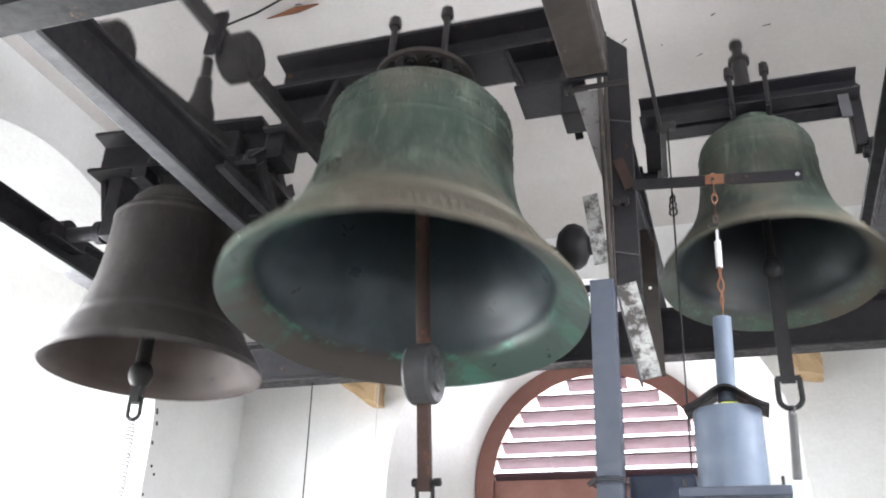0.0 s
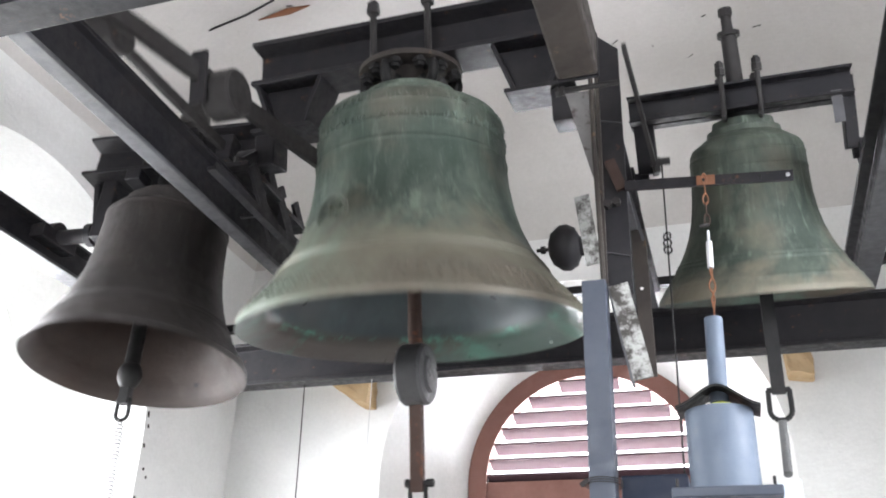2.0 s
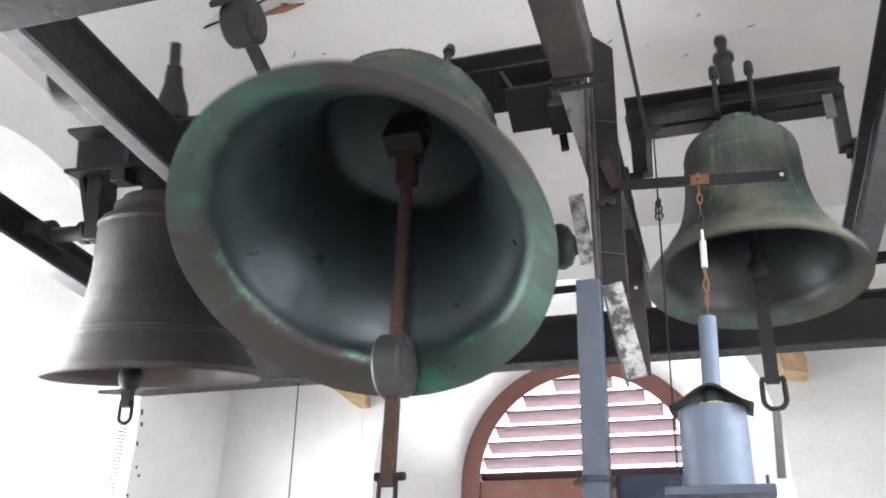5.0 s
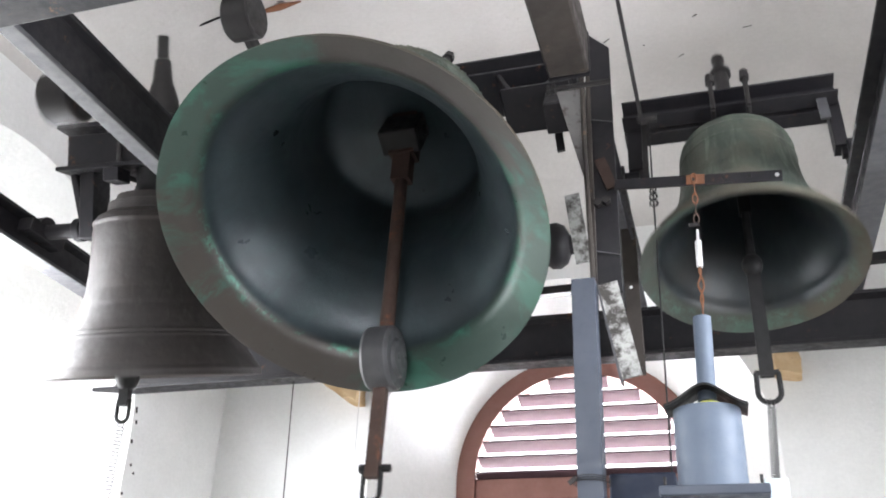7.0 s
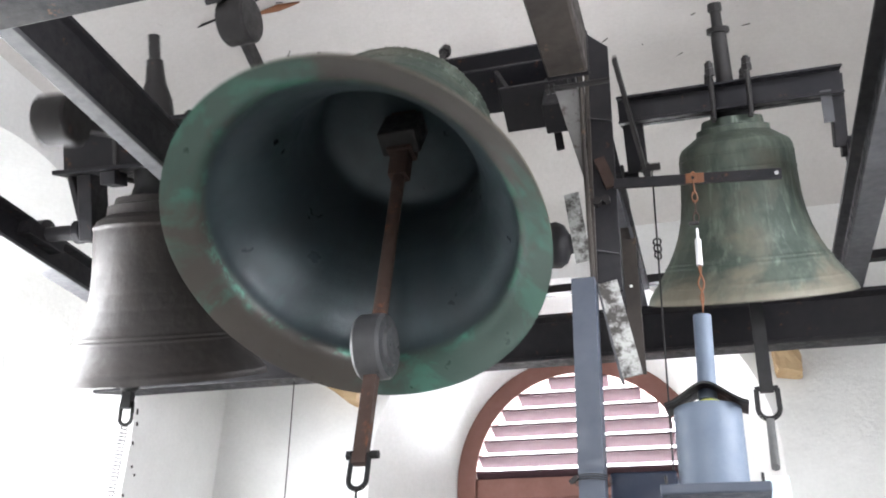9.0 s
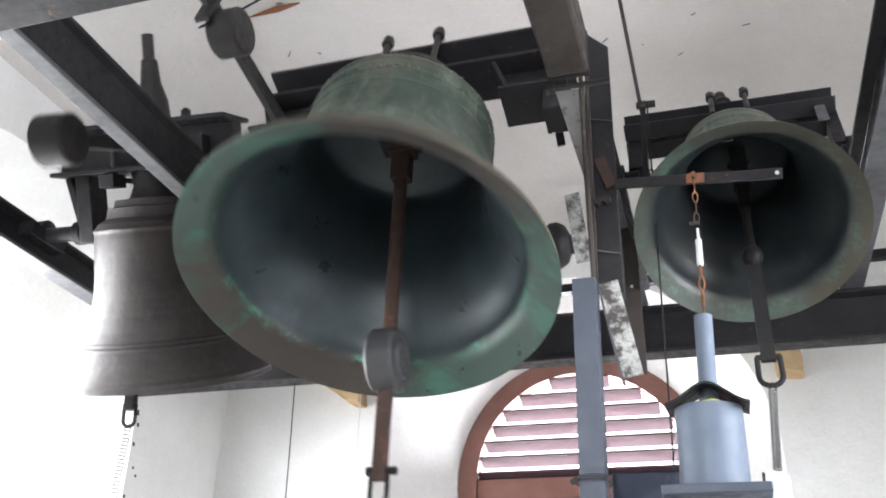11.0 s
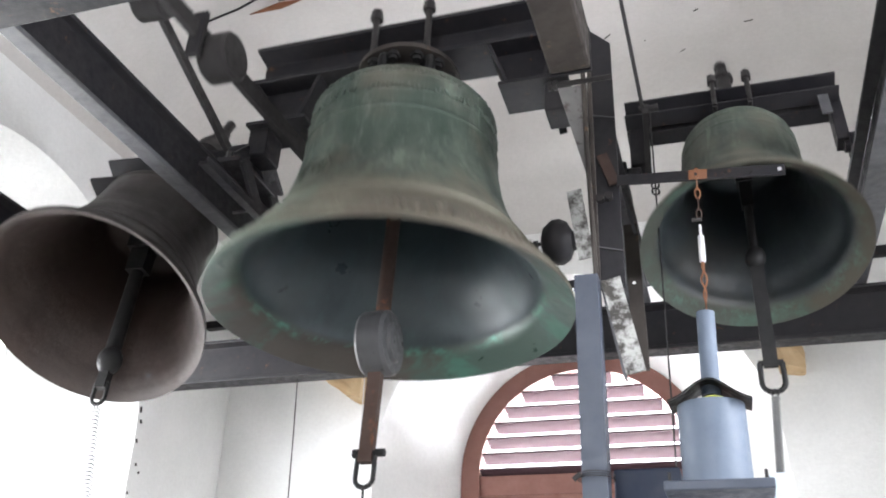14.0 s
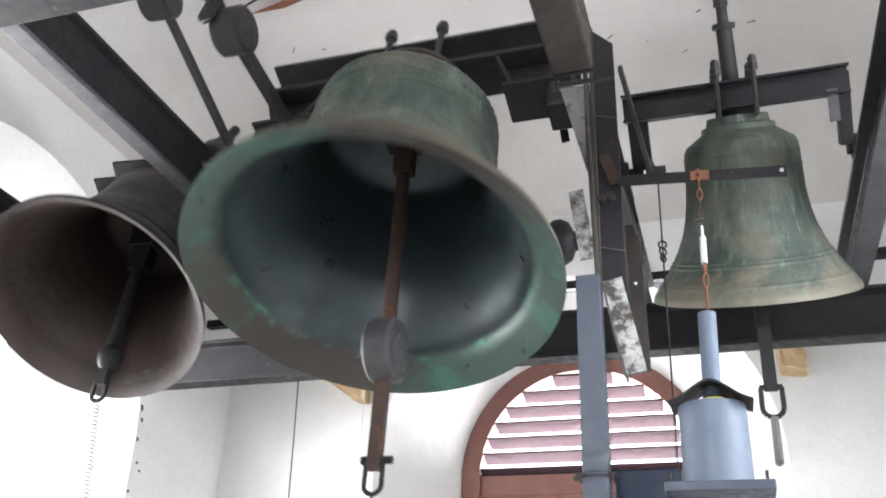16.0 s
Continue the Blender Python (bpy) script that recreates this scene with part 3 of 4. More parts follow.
def large_bell():
    b = thing("church_bell", "large bronze bell with green patina on a cranked steel headstock", "bell", "swinging bells", at=AXLE["large"])
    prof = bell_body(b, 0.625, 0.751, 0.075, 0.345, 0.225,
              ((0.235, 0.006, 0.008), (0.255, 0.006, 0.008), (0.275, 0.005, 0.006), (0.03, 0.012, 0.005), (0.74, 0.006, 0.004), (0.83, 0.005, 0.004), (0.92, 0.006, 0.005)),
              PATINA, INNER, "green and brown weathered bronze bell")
    # two rows of worn raised lettering, shown as plain bars, and a leaf frieze above the lip
    rng = random.Random(4)
    for z, n, hgt in ((0.000, 60, 0.040), (-0.075, 64, 0.044)):
        bm = bmesh.new()
        for i in range(n):
            if rng.random() < 0.10:
                continue
            a = 2 * math.pi * i / n
            e, s = Vector((math.cos(a), math.sin(a), 0)), Vector((-math.sin(a), math.cos(a), 0))
            for k in range(3):
                z0 = z + hgt * rng.uniform(0, 0.5)
                z1 = z0 + hgt * rng.uniform(0.3, 0.6)
                side = s * (k - 1) * rng.uniform(0.004, 0.011)
                bm_bar(bm, e * (radius_at(prof, z0) + 0.001) + side + Vector((0, 0, z0)), e * (radius_at(prof, z1) + 0.001) + side + s * rng.uniform(-0.008, 0.008) + Vector((0, 0, z1)), 0.0045, 0.007, side=s)
        tagged(part("inscription", bm, RAISED, b, "band of worn raised lettering"), kind="stuff")
    bm = bmesh.new()
    for i in range(110):
        a = 2 * math.pi * i / 110
        e, s = Vector((math.cos(a), math.sin(a), 0)), Vector((-math.sin(a), math.cos(a), 0))
        for k in range(4):
            z0 = -0.705 + 0.020 * k + rng.uniform(-0.004, 0.004)
            q = e * (radius_at(prof, z0) - 0.0008) + Vector((0, 0, z0)) + s * rng.uniform(-0.010, 0.010)
            bm_torus(bm, q, e + Vector((0, 0, 0.9)) + s * rng.uniform(-0.4, 0.4), rng.uniform(0.006, 0.011), 0.0035, 8, 5)
    tagged(part("frieze", bm, PATINA, b, "raised scroll frieze"), kind="stuff")
    bm = bmesh.new()
    a = radians(-112)
    e = Vector((math.cos(a), math.sin(a), 0.18))
    c = Vector((math.cos(a), math.sin(a), 0)) * (radius_at(prof, -0.40) + 0.004) + Vector((0, 0, -0.40))
    for rr, tt in ((0.068, 0.0042), (0.056, 0.0028)):
        bm_torus(bm, c, e, rr, tt, 36, 8)
    up = (Vector((0, 0, 1)) - e * e.z).normalized()
    across = e.cross(up).normalized()
    for k in range(16):
        q = c + across * rng.uniform(-0.036, 0.036) + up * rng.uniform(-0.036, 0.036)
        bm_bar(bm, q, q + across * rng.uniform(-0.012, 0.012) + up * rng.uniform(0.006, 0.018), 0.006, 0.007, side=across)
    part("medallion", bm, PATINA, b, "round relief medallion")
    # crown loops under the headstock
    for i in range(6):
        a = 2 * math.pi * i / 6 + 0.3
        bm = bmesh.new()
        c = Vector((math.cos(a) * 0.13, math.sin(a) * 0.13, 0.215))
        bm_torus(bm, c, (-math.sin(a), math.cos(a), 0), 0.050, 0.020, 20, 10)
        part("crown_loop", bm, BLACK, b)
    bm = bmesh.new()
    bm_lathe(bm, [(0, 0.15), (0.07, 0.15), (0.08, 0.2), (0.12, 0.25), (0.20, 0.256), (0.20, 0.276), (0.15, 0.28), (0.15, 0.29), (0, 0.29)], 32)
    part("crown", bm, BROWNBEAM, b, "dark rusty bell crown")
    for i in range(12):
        a = 2 * math.pi * i / 12
        bm = bmesh.new()
        bm_rod(bm, (math.cos(a) * 0.172, math.sin(a) * 0.172, 0.215), (math.cos(a) * 0.172, math.sin(a) * 0.172, 0.27), 0.017, seg=8)
        bm_rod(bm, (math.cos(a) * 0.172, math.sin(a) * 0.172, 0.23), (math.cos(a) * 0.172, math.sin(a) * 0.172, 0.245), 0.026, seg=6)
        part("crown_bolt", bm, BLACK, b)
    # headstock: rolled beam with two stub legs
    bm = bmesh.new()
    bm_ibeam(bm, (-0.645, 0, 0.385), (0.645, 0, 0.385), 0.19, 0.19, 0.018, 0.014)
    part("headstock_beam", bm, STEEL, b, "dark painted steel I-beam", bevel=0.003)
    for s in (-1, 1):
        bm = bmesh.new()
        v = [(0.625, 0.29), (0.345, 0.29), (0.415, 0.10), (0.555, 0.10)]
        for y in (-0.012, 0.012):
            fs = [bm.verts.new((s * x, y, z)) for x, z in v]
            bm.faces.new(fs)
            if y < 0:
                fr = fs
        for i in range(4):
            bm.faces.new((fr[i], fr[(i + 1) % 4], fs[(i + 1) % 4], fs[i]))
        bm_bar(bm, (s * 0.622, 0, 0.288), (s * 0.555, 0, 0.10), 0.17, 0.016, side=(0, 1, 0))
        bm_bar(bm, (s * 0.347, 0, 0.288), (s * 0.417, 0, 0.10), 0.17, 0.016, side=(0, 1, 0))
        bm_box(bm, (s * 0.385, -0.09, 0.085), (s * 0.64, 0.09, 0.10))
        part("headstock_leg", bm, STEEL, b, bevel=0.002)
        bm = bmesh.new()
        bm_box(bm, (s * 0.55, -0.06, -0.04), (s * 0.635, 0.06, 0.085))
        part("axle_block", bm, STEEL, b, bevel=0.006)
        axle_pin(b, s * 0.60, s * 0.74, 0.032)
    for x in (-0.11, 0.11):
        u_bolt(b, x, -0.115, 0.115, 0.26, 0.545, 0.013, IRON)
    bm = bmesh.new()
    bm_bar(bm, (0.565, 0.095, 0.13), (0.582, 0.15, 0.005), 0.030, 0.012)
    part("lug", bm, STEEL, b, bevel=0.002)
    # counterweight arm
    bm = bmesh.new()
    bm_bar(bm, (-0.42, 0.10, 0.0), (-0.585, -1.11, 0.085), 0.022, 0.070, side=(1, 0, 0))
    part("weight_arm", bm, IRON, b, "flat iron lever arm")
    bm = bmesh.new()
    bm_lathe(bm, [(0, -0.055), (0.078, -0.055), (0.086, -0.047), (0.086, 0.047), (0.078, 0.055), (0, 0.055)], 36)
    bmesh.ops.rotate(bm, verts=bm.verts, matrix=Matrix.Rotation(radians(90), 3, "Y"))
    bmesh.ops.translate(bm, verts=bm.verts, vec=(-0.478, -0.540, 0.010))
    part("counterweight", bm, IRON, b, "round dark iron counterweight")
    bm = bmesh.new()
    bm_box(bm, (-0.545, -0.655, -0.06), (-0.490, -0.635, 0.13))
    part("clamp", bm, STEEL, b, bevel=0.003)
    bm = bmesh.new()
    bm_box(bm, (-0.075, -0.05, -0.06), (0.075, 0.05, 0.10))
    bm_rod(bm, (-0.09, 0, 0.04), (0.09, 0, 0.04), 0.022, seg=14)
    part("staple", bm, BLACK, b, "dark iron clapper staple", bevel=0.008)
    c = clapper(b, (0, 0, 0.07), 0.965, 0.108, 0.060, 0.40, 0.023, RUSTY, BALL, True, 0.044)
    shackle(c, -0.965 - 0.37, 0.055, 0.105, 0.008)
    return b, c


def small_bell():
    b = thing("church_bell", "small pale green bronze bell on a straight steel headstock", "bell", "swinging bells", at=AXLE["small"])
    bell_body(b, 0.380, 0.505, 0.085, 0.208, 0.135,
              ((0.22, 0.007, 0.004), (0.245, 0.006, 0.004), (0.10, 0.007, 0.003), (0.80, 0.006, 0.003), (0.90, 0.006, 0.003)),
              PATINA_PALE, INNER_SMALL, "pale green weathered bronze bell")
    bm = bmesh.new()
    bm_torus(bm, (-0.04, -0.262, -0.365), (0, -1, 0.35), 0.014, 0.004, 12, 6)
    part("casting_mark", bm, PATINA, b)
    bm = bmesh.new()
    bm_lathe(bm, [(0, 0.12), (0.085, 0.13), (0.075, 0.17), (0.07, 0.235), (0, 0.235)], 28)
    part("crown", bm, BLACK, b)
    for y, k in ((-0.069, -1), (-0.047, 1)):
        bm = bmesh.new()
        u = [(0, 0.195), (0.070, 0.195), (0.070, 0.204), (0.008, 0.206), (0.008, 0.286), (0.070, 0.288), (0.070, 0.297), (0, 0.297)]
        a, c = [[bm.verts.new((x, y + k * o, z)) for o, z in u] for x in (-0.412, 0.385)]
        for i in range(8):
            bm.faces.new((a[i], a[(i + 1) % 8], c[(i + 1) % 8], c[i]))
        bm.faces.new(a), bm.faces.new(c)
        part("headstock_channel", bm, STEEL, b, "dark painted steel channel", bevel=0.002)
    for s in (-1, 1):
        bm = bmesh.new()
        x = 0.365 if s < 0 else 0.371
        bm_bar(bm, (s * x, -0.036, 0.28), (s * x, 0, 0.015), 0.07, 0.075 if s < 0 else 0.045, side=(0, 1, 0))
        part("headstock_leg", bm, STEEL, b, bevel=0.003)
        axle_pin(b, s * x, s * 0.49, 0.024)
    bm = bmesh.new()
    bm_bar(bm, (0.325, -0.11, 0.215), (0.330, -0.09, 0.10), 0.036, 0.010)
    part("gusset", bm, FLANGE, b)
    for x in (-0.072, 0.072):
        u_bolt(b, x * 0.9, -0.150, 0.072, 0.165, 0.375, 0.010, IRON)
    bm = bmesh.new()
    bm_rod(bm, (-0.01, -0.03, 0.29), (-0.015, -0.04, 0.50), 0.032, 0.029, 20)
    bm_rod(bm, (-0.015, -0.04, 0.497), (-0.015, -0.04, 0.515), 0.042, seg=20)
    bm_rod(bm, (-0.015, -0.04, 0.51), (-0.018, -0.043, 0.605), 0.021, 0.019, 16)
    bm_rod(bm, (-0.018, -0.043, 0.58), (-0.018, -0.043, 0.61), 0.026, seg=8)
    part("upright_pipe", bm, IRON, b, "stepped upright iron pipe")
    bm = bmesh.new()
    bm_bar(bm, (-0.34, 0.0, 0.03), (-0.315, -0.30, -0.01), 0.02, 0.05)
    bm_bar(bm, (-0.322, -0.27, -0.02), (-0.367, -0.64, 0.33), 0.014, 0.03)
    bm_rod(bm, (-0.34, -0.29, 0.0), (-0.27, -0.29, 0.0), 0.014, seg=10)
    part("pull_lever", bm, IRON, b, "flat iron lever for the pull wire")
    c = clapper(b, (0.006, 0, 0.03), 0.47, 0.036, 0.04, 0.43, 0.014, BLACK, BLACK, False, 0.046)
    shackle(c, -0.885, 0.070, 0.105, 0.009, nut=False)
    return b, c


def brown_bell():
    b = thing("church_bell", "medium brown-grey bronze bell on a riveted steel headstock", "bell", "swinging bells", at=AXLE["brown"])
    bell_body(b, 0.439, 0.651, 0.035, 0.258, 0.20,
              ((0.24, 0.006, 0.005), (0.265, 0.006, 0.005), (0.94, 0.014, 0.006), (0.04, 0.012, 0.004)),
              PATINA_DARK, INNER_BROWN, "dull brown-grey bronze bell with a small hole", (1.386, -0.571), 0.4)
    bm = bmesh.new()
    bm_lathe(bm, [(0, 0.09), (0.13, 0.095), (0.10, 0.14), (0.085, 0.18), (0.09, 0.245), (0, 0.245)], 28)
    part("crown", bm, BLACK, b)
    bm = bmesh.new()
    bm_ibeam(bm, (-0.41, 0, 0.342), (0.40, 0, 0.342), 0.204, 0.26, 0.018, 0.09)
    part("headstock_beam", bm, STEEL, b, "dark painted steel I-beam", bevel=0.003)
    for k, x, end in ((-1, -0.30, -0.56), (1, 0.36, 0.54)):
        bm = bmesh.new()
        bm_bar(bm, (x, 0, 0.245), (x, 0, -0.05), 0.13, 0.07, side=(0, 1, 0))
        bm_bar(bm, (x + k * 0.075, 0, 0.24), (x + k * 0.03, 0, 0.04), 0.11, 0.03, side=(0, 1, 0))
        part("headstock_leg", bm, STEEL, b, bevel=0.006)
        axle_pin(b, x, end, 0.034)
        bm = bmesh.new()
        bm_rod(bm, (x + k * 0.05, 0, 0), (x + k * 0.085, 0, 0), 0.052, seg=20)
        part("axle_collar", bm, STEEL, b, bevel=0.003)
    bm = bmesh.new()
    bm_box(bm, (-0.17, -0.15, 0.175), (-0.10, -0.05, 0.232))
    part("cleat", bm, STEEL, b, bevel=0.004)
    for x in (-0.12, 0.12):
        u_bolt(b, x, -0.105, 0.105, 0.21, 0.515, 0.012, IRON)
    bm = bmesh.new()
    bm_lathe(bm, [(0, 0.445), (0.072, 0.445), (0.066, 0.52), (0.042, 0.60), (0.034, 0.69), (0.024, 0.70), (0.024, 0.80), (0, 0.80)], 18)
    bmesh.ops.translate(bm, verts=bm.verts, vec=(0.075, -0.10, 0))
    part("upright_pipe", bm, IRON, b, "stepped upright iron pipe")
    bm = bmesh.new()
    bm_bar(bm, (0.285, -0.08, 0.300), (0.148, -0.93, 0.280), 0.022, 0.046)
    part("weight_arm", bm, IRON, b, "flat iron lever arm")
    bm = bmesh.new()
    bm_box(bm, (0.245, -0.16, 0.235), (0.315, -0.08, 0.36))
    part("clamp", bm, STEEL, b, bevel=0.004)
    bm = bmesh.new()
    bm_lathe(bm, [(0, -0.075), (0.045, -0.075), (0.055, -0.066), (0.075, -0.066), (0.088, -0.056), (0.088, 0.050), (0.080, 0.060), (0, 0.060)], 32)
    bmesh.ops.rotate(bm, verts=bm.verts, matrix=Matrix.Rotation(radians(90), 3, "Y"))
    bmesh.ops.translate(bm, verts=bm.verts, vec=(0.155, -0.880, 0.280))
    part("counterweight", bm, IRON, b, "round dark iron counterweight")
    c = clapper(b, (-0.035, 0, 0.0), 0.665, 0.048, 0.05, 0.12, 0.027, BLACK, BLACK, False, 0.040)
    shackle(c, -0.665 - 0.10, 0.050, 0.085, 0.008, nut=False)
    return b, c


LARGE, LARGE_CLAPPER = large_bell()
SMALL, SMALL_CLAPPER = small_bell()
BROWN, BROWN_CLAPPER = brown_bell()
bearing(-1.043 - 0.68, 2.681, 3.413, 0.10)
bearing(-1.043 + 0.73, 2.681, 3.413, 0.10)
bearing(0.152 - 0.45, 3.11, 3.365, 0.08)
bearing(0.152 + 0.43, 3.11, 3.365, 0.08)
bearing(-2.80, 2.865, 3.316, 0.09)
bearing(-1.756, 2.955, 3.316, 0.08)


# ---- things round the small bell ----
def channel_post():
    t = thing("channel_post", "blue-grey painted steel channel post with a tied wire", "post", at=(-0.34, 2.42, 0))
    bm = bmesh.new()
    us = [(-0.034, 0.035), (-0.034, -0.035), (0.034, -0.035), (0.034, 0.035), (0.027, 0.035), (0.027, -0.028), (-0.027, -0.028), (-0.027, 0.035)]
    lo, hi = [bm.verts.new((x, y, 0)) for x, y in us], [bm.verts.new((x, y, 2.615)) for x, y in us]
    for i in range(8):
        bm.faces.new((lo[i], lo[(i + 1) % 8], hi[(i + 1) % 8], hi[i]))
    bm.faces.new(lo), bm.faces.new(hi)
    part("channel", bm, BLUE_DARK, t, bevel=0.002)
    bm = bmesh.new()
    for k in range(3):
        bm_torus(bm, (0, -0.003, 2.03 + k * 0.006), (0.02, 0.05, 1), 0.049, 0.0014, 24, 6)
    bm_bar(bm, (-0.055, -0.04, 2.025), (-0.035, -0.042, 2.04), 0.012, 0.012)
    part("tie_wire", bm, IRON, t)


channel_post()

bm = bmesh.new()
bm_box(bm, (-0.31, 2.54, 0), (-0.13, 2.75, 2.085))
one("control_box", bm, NAVY, "dark navy painted steel box behind a post", "box", bevel=0.006)
bm = bmesh.new()
bm_box(bm, (-0.16, 2.30, 1.972), (0.10, 2.56, 1.997))
one("shelf", bm, BLUE_DARK, "blue-grey painted steel shelf fixed to a post", "shelf", bevel=0.004)


def feed_can():
    t = thing("metal_can", "blue-grey sheet-metal can with a bent open hood", "can", at=(-0.032, 2.42, 1.997))
    bm = bmesh.new()
    bm_lathe(bm, [(0, 0), (0.084, 0), (0.087, 0.004), (0.087, 0.215), (0.083, 0.215), (0.083, 0.01), (0, 0.01)], 48)
    part("can_body", bm, BLUE, t)
    bm = bmesh.new()
    n = 15
    rows = []
    for j in range(2):
        row = []
        for i in range(n):
            u = i / (n - 1) * 2 - 1
            z = 0.208 + 0.062 * math.exp(-(u * 1.5) ** 2) - 0.002 * u + (0.0 if j == 0 else 0.006)
            row.append([bm.verts.new((u * 0.105, y, z + y * 0.10)) for y in (-0.088, 0.085)])
        rows.append(row)
    for i in range(n - 1):
        for row in rows:
            bm.faces.new((row[i][0], row[i + 1][0], row[i + 1][1], row[i][1]))
        for k in (0, 1):
            bm.faces.new((rows[0][i][k], rows[0][i + 1][k], rows[1][i + 1][k], rows[1][i][k]))
    for i in (0, n - 1):
        bm.faces.new((rows[0][i][0], rows[0][i][1], rows[1][i][1], rows[1][i][0]))
    part("hood", bm, BLACK, t, "dark bent sheet-metal hood")
    bm = bmesh.new()
    bmesh.ops.create_icosphere(bm, subdivisions=2, radius=0.028)
    bmesh.ops.scale(bm, verts=bm.verts, vec=(1.2, 1, 0.6))
    bmesh.ops.translate(bm, verts=bm.verts, vec=(0.008, -0.045, 0.215))
    m = Mat("yellow_green_rag", 0.9)
    m.color(m.ramp(m.noise(40, 4), (0.3, (0.25, 0.28, 0.03)), (0.7, (0.5, 0.5, 0.12))))
    part("rag", bm, m.m, t, "yellow-green rag")


feed_can()
bm = bmesh.new()
bm_rod(bm, (-0.027, 2.42, 2.24), (-0.020, 2.42, 2.478), 0.0245, seg=28)
one("blue_tube", bm, BLUE, "blue-grey painted tube rising out of a can", "tube")

bm = bmesh.new()
bm_box(bm, (0.115, 3.02, 0), (0.185, 3.09, 2.165))
m = Mat("pale_blue_block", 0.7)
m.color(m.ramp(m.noise(20, 4), (0.3, (0.45, 0.55, 0.62)), (0.7, (0.58, 0.66, 0.72))))
one("anchor_post", bm, m.m, "pale blue post that anchors a spring", "post", bevel=0.003)
for x in (0.083, -0.147):
    bm = bmesh.new()
    bm_rod(bm, (x, 2.34, 1.99), (x, 2.34, 2.025), 0.004, seg=8)
    one("threaded_bolt", bm, IRON, "short upright bolt on the shelf", "bolt", group="bolts on the shelf")


def drilled_bar():
    t = thing("drilled_bar", "flat rusty steel bar with holes before the small bell", "steel bar", at=(-0.24, 2.455, 2.955))
    bm = bmesh.new()
    d = Vector((0.487, 0, -0.034))
    bm_bar(bm, (0.0, 0, 0.0), d, 0.010, 0.034, side=(0, 1, 0))
    part("bar", bm, STEEL, t, bevel=0.001)
    bm = bmesh.new()
    bm_bar(bm, d * 0.44 + Vector((0, -0.006, 0)), d * 0.55 + Vector((0, -0.006, 0)), 0.003, 0.033, side=(0, 1, 0))
    part("rust_patch", bm, ORANGE, t, "orange rust round a hole")
    # the holes are flat discs on the bar: black, the last one zinc
    for k in (0.48, 0.66, 0.81, 0.97):
        bm = bmesh.new()
        p = d * k + Vector((0, -0.0065, 0))
        bm_rod(bm, p + Vector((0, -0.002, 0)), p + Vector((0, 0.003, 0)), 0.006, seg=12)
        part("hole_disc", bm, BLACK if k != 0.97 else ZINC, t)


drilled_bar()


def chain(top, bottom):
    """Rusty links, a turnbuckle and a twisted wire from the bar down into the tube."""
    t = thing("hanging_chain", "rusty chain with a turnbuckle and twisted wire", "chain", at=top)
    d = Vector(bottom) - Vector(top)
    for k in range(5):
        bm = bmesh.new()
        p = d * (0.02 + k * 0.075)
        bm_torus(bm, p, (1, 0, 0) if k % 2 else (0, 1, 0), 0.011, 0.003, 14, 6)
        bmesh.ops.scale(bm, verts=bm.verts, vec=(0.7, 0.7, 1.5), space=Matrix.Translation(-p))
        part("chain_link", bm, ORANGE if k < 3 else RUSTY, t)
    bm = bmesh.new()
    bm_rod(bm, d * 0.36 + Vector((-0.022, 0, 0)), d * 0.36 + Vector((0.006, 0, 0)), 0.006, seg=8)
    part("cross_pin", bm, IRON, t)
    bm = bmesh.new()
    bm_rod(bm, d * 0.40, d * 0.48, 0.004, seg=8)
    bm_rod(bm, d * 0.48, d * 0.66, 0.009, seg=10)
    part("turnbuckle", bm, ZINC, t, "galvanised turnbuckle")
    bm = bmesh.new()
    for s in (0, math.pi):
        prev = None
        for i in range(19):
            u = i / 18
            a = s + u * 9
            p = d * (0.66 + 0.34 * u) + Vector((math.cos(a), math.sin(a), 0)) * 0.008 * math.sin(math.pi * min(1, u * 1.2 + 0.05)) 
            if prev is not None:
                bm_rod(bm, prev, p, 0.0028, seg=6)
            prev = p
    part("twisted_wire", bm, ORANGE, t, "orange rusty twisted wire")


chain((-0.003, 2.413, 2.93), (-0.016, 2.42, 2.478))


def hammer():
    t = thing("clock_hammer", "dark iron striking hammer on a short shaft", "hammer", at=(-0.475, 2.72, 2.90))
    bm = bmesh.new()
    bm_lathe(bm, [(0, -0.055), (0.03, -0.055), (0.055, -0.045), (0.078, -0.015), (0.080, 0.01), (0.066, 0.035), (0.035, 0.05), (0.03, 0.085), (0.022, 0.09), (0, 0.09)], 32)
    bmesh.ops.rotate(bm, verts=bm.verts, matrix=Matrix.Rotation(radians(90), 3, "Y"))
    part("hammer_head", bm, STEEL, t)
    bm = bmesh.new()
    bm_rod(bm, (0.05, 0, 0), (0.20, 0.02, 0), 0.016, seg=12)
    part("shaft", bm, STEEL, t)
    bm = bmesh.new()
    bm_rod(bm, (-0.10, 0, 0), (-0.05, 0, 0), 0.007, seg=8)
    bm_rod(bm, (-0.085, 0, 0), (-0.07, 0, 0), 0.015, seg=6)
    part("nut", bm, IRON, t)


hammer()


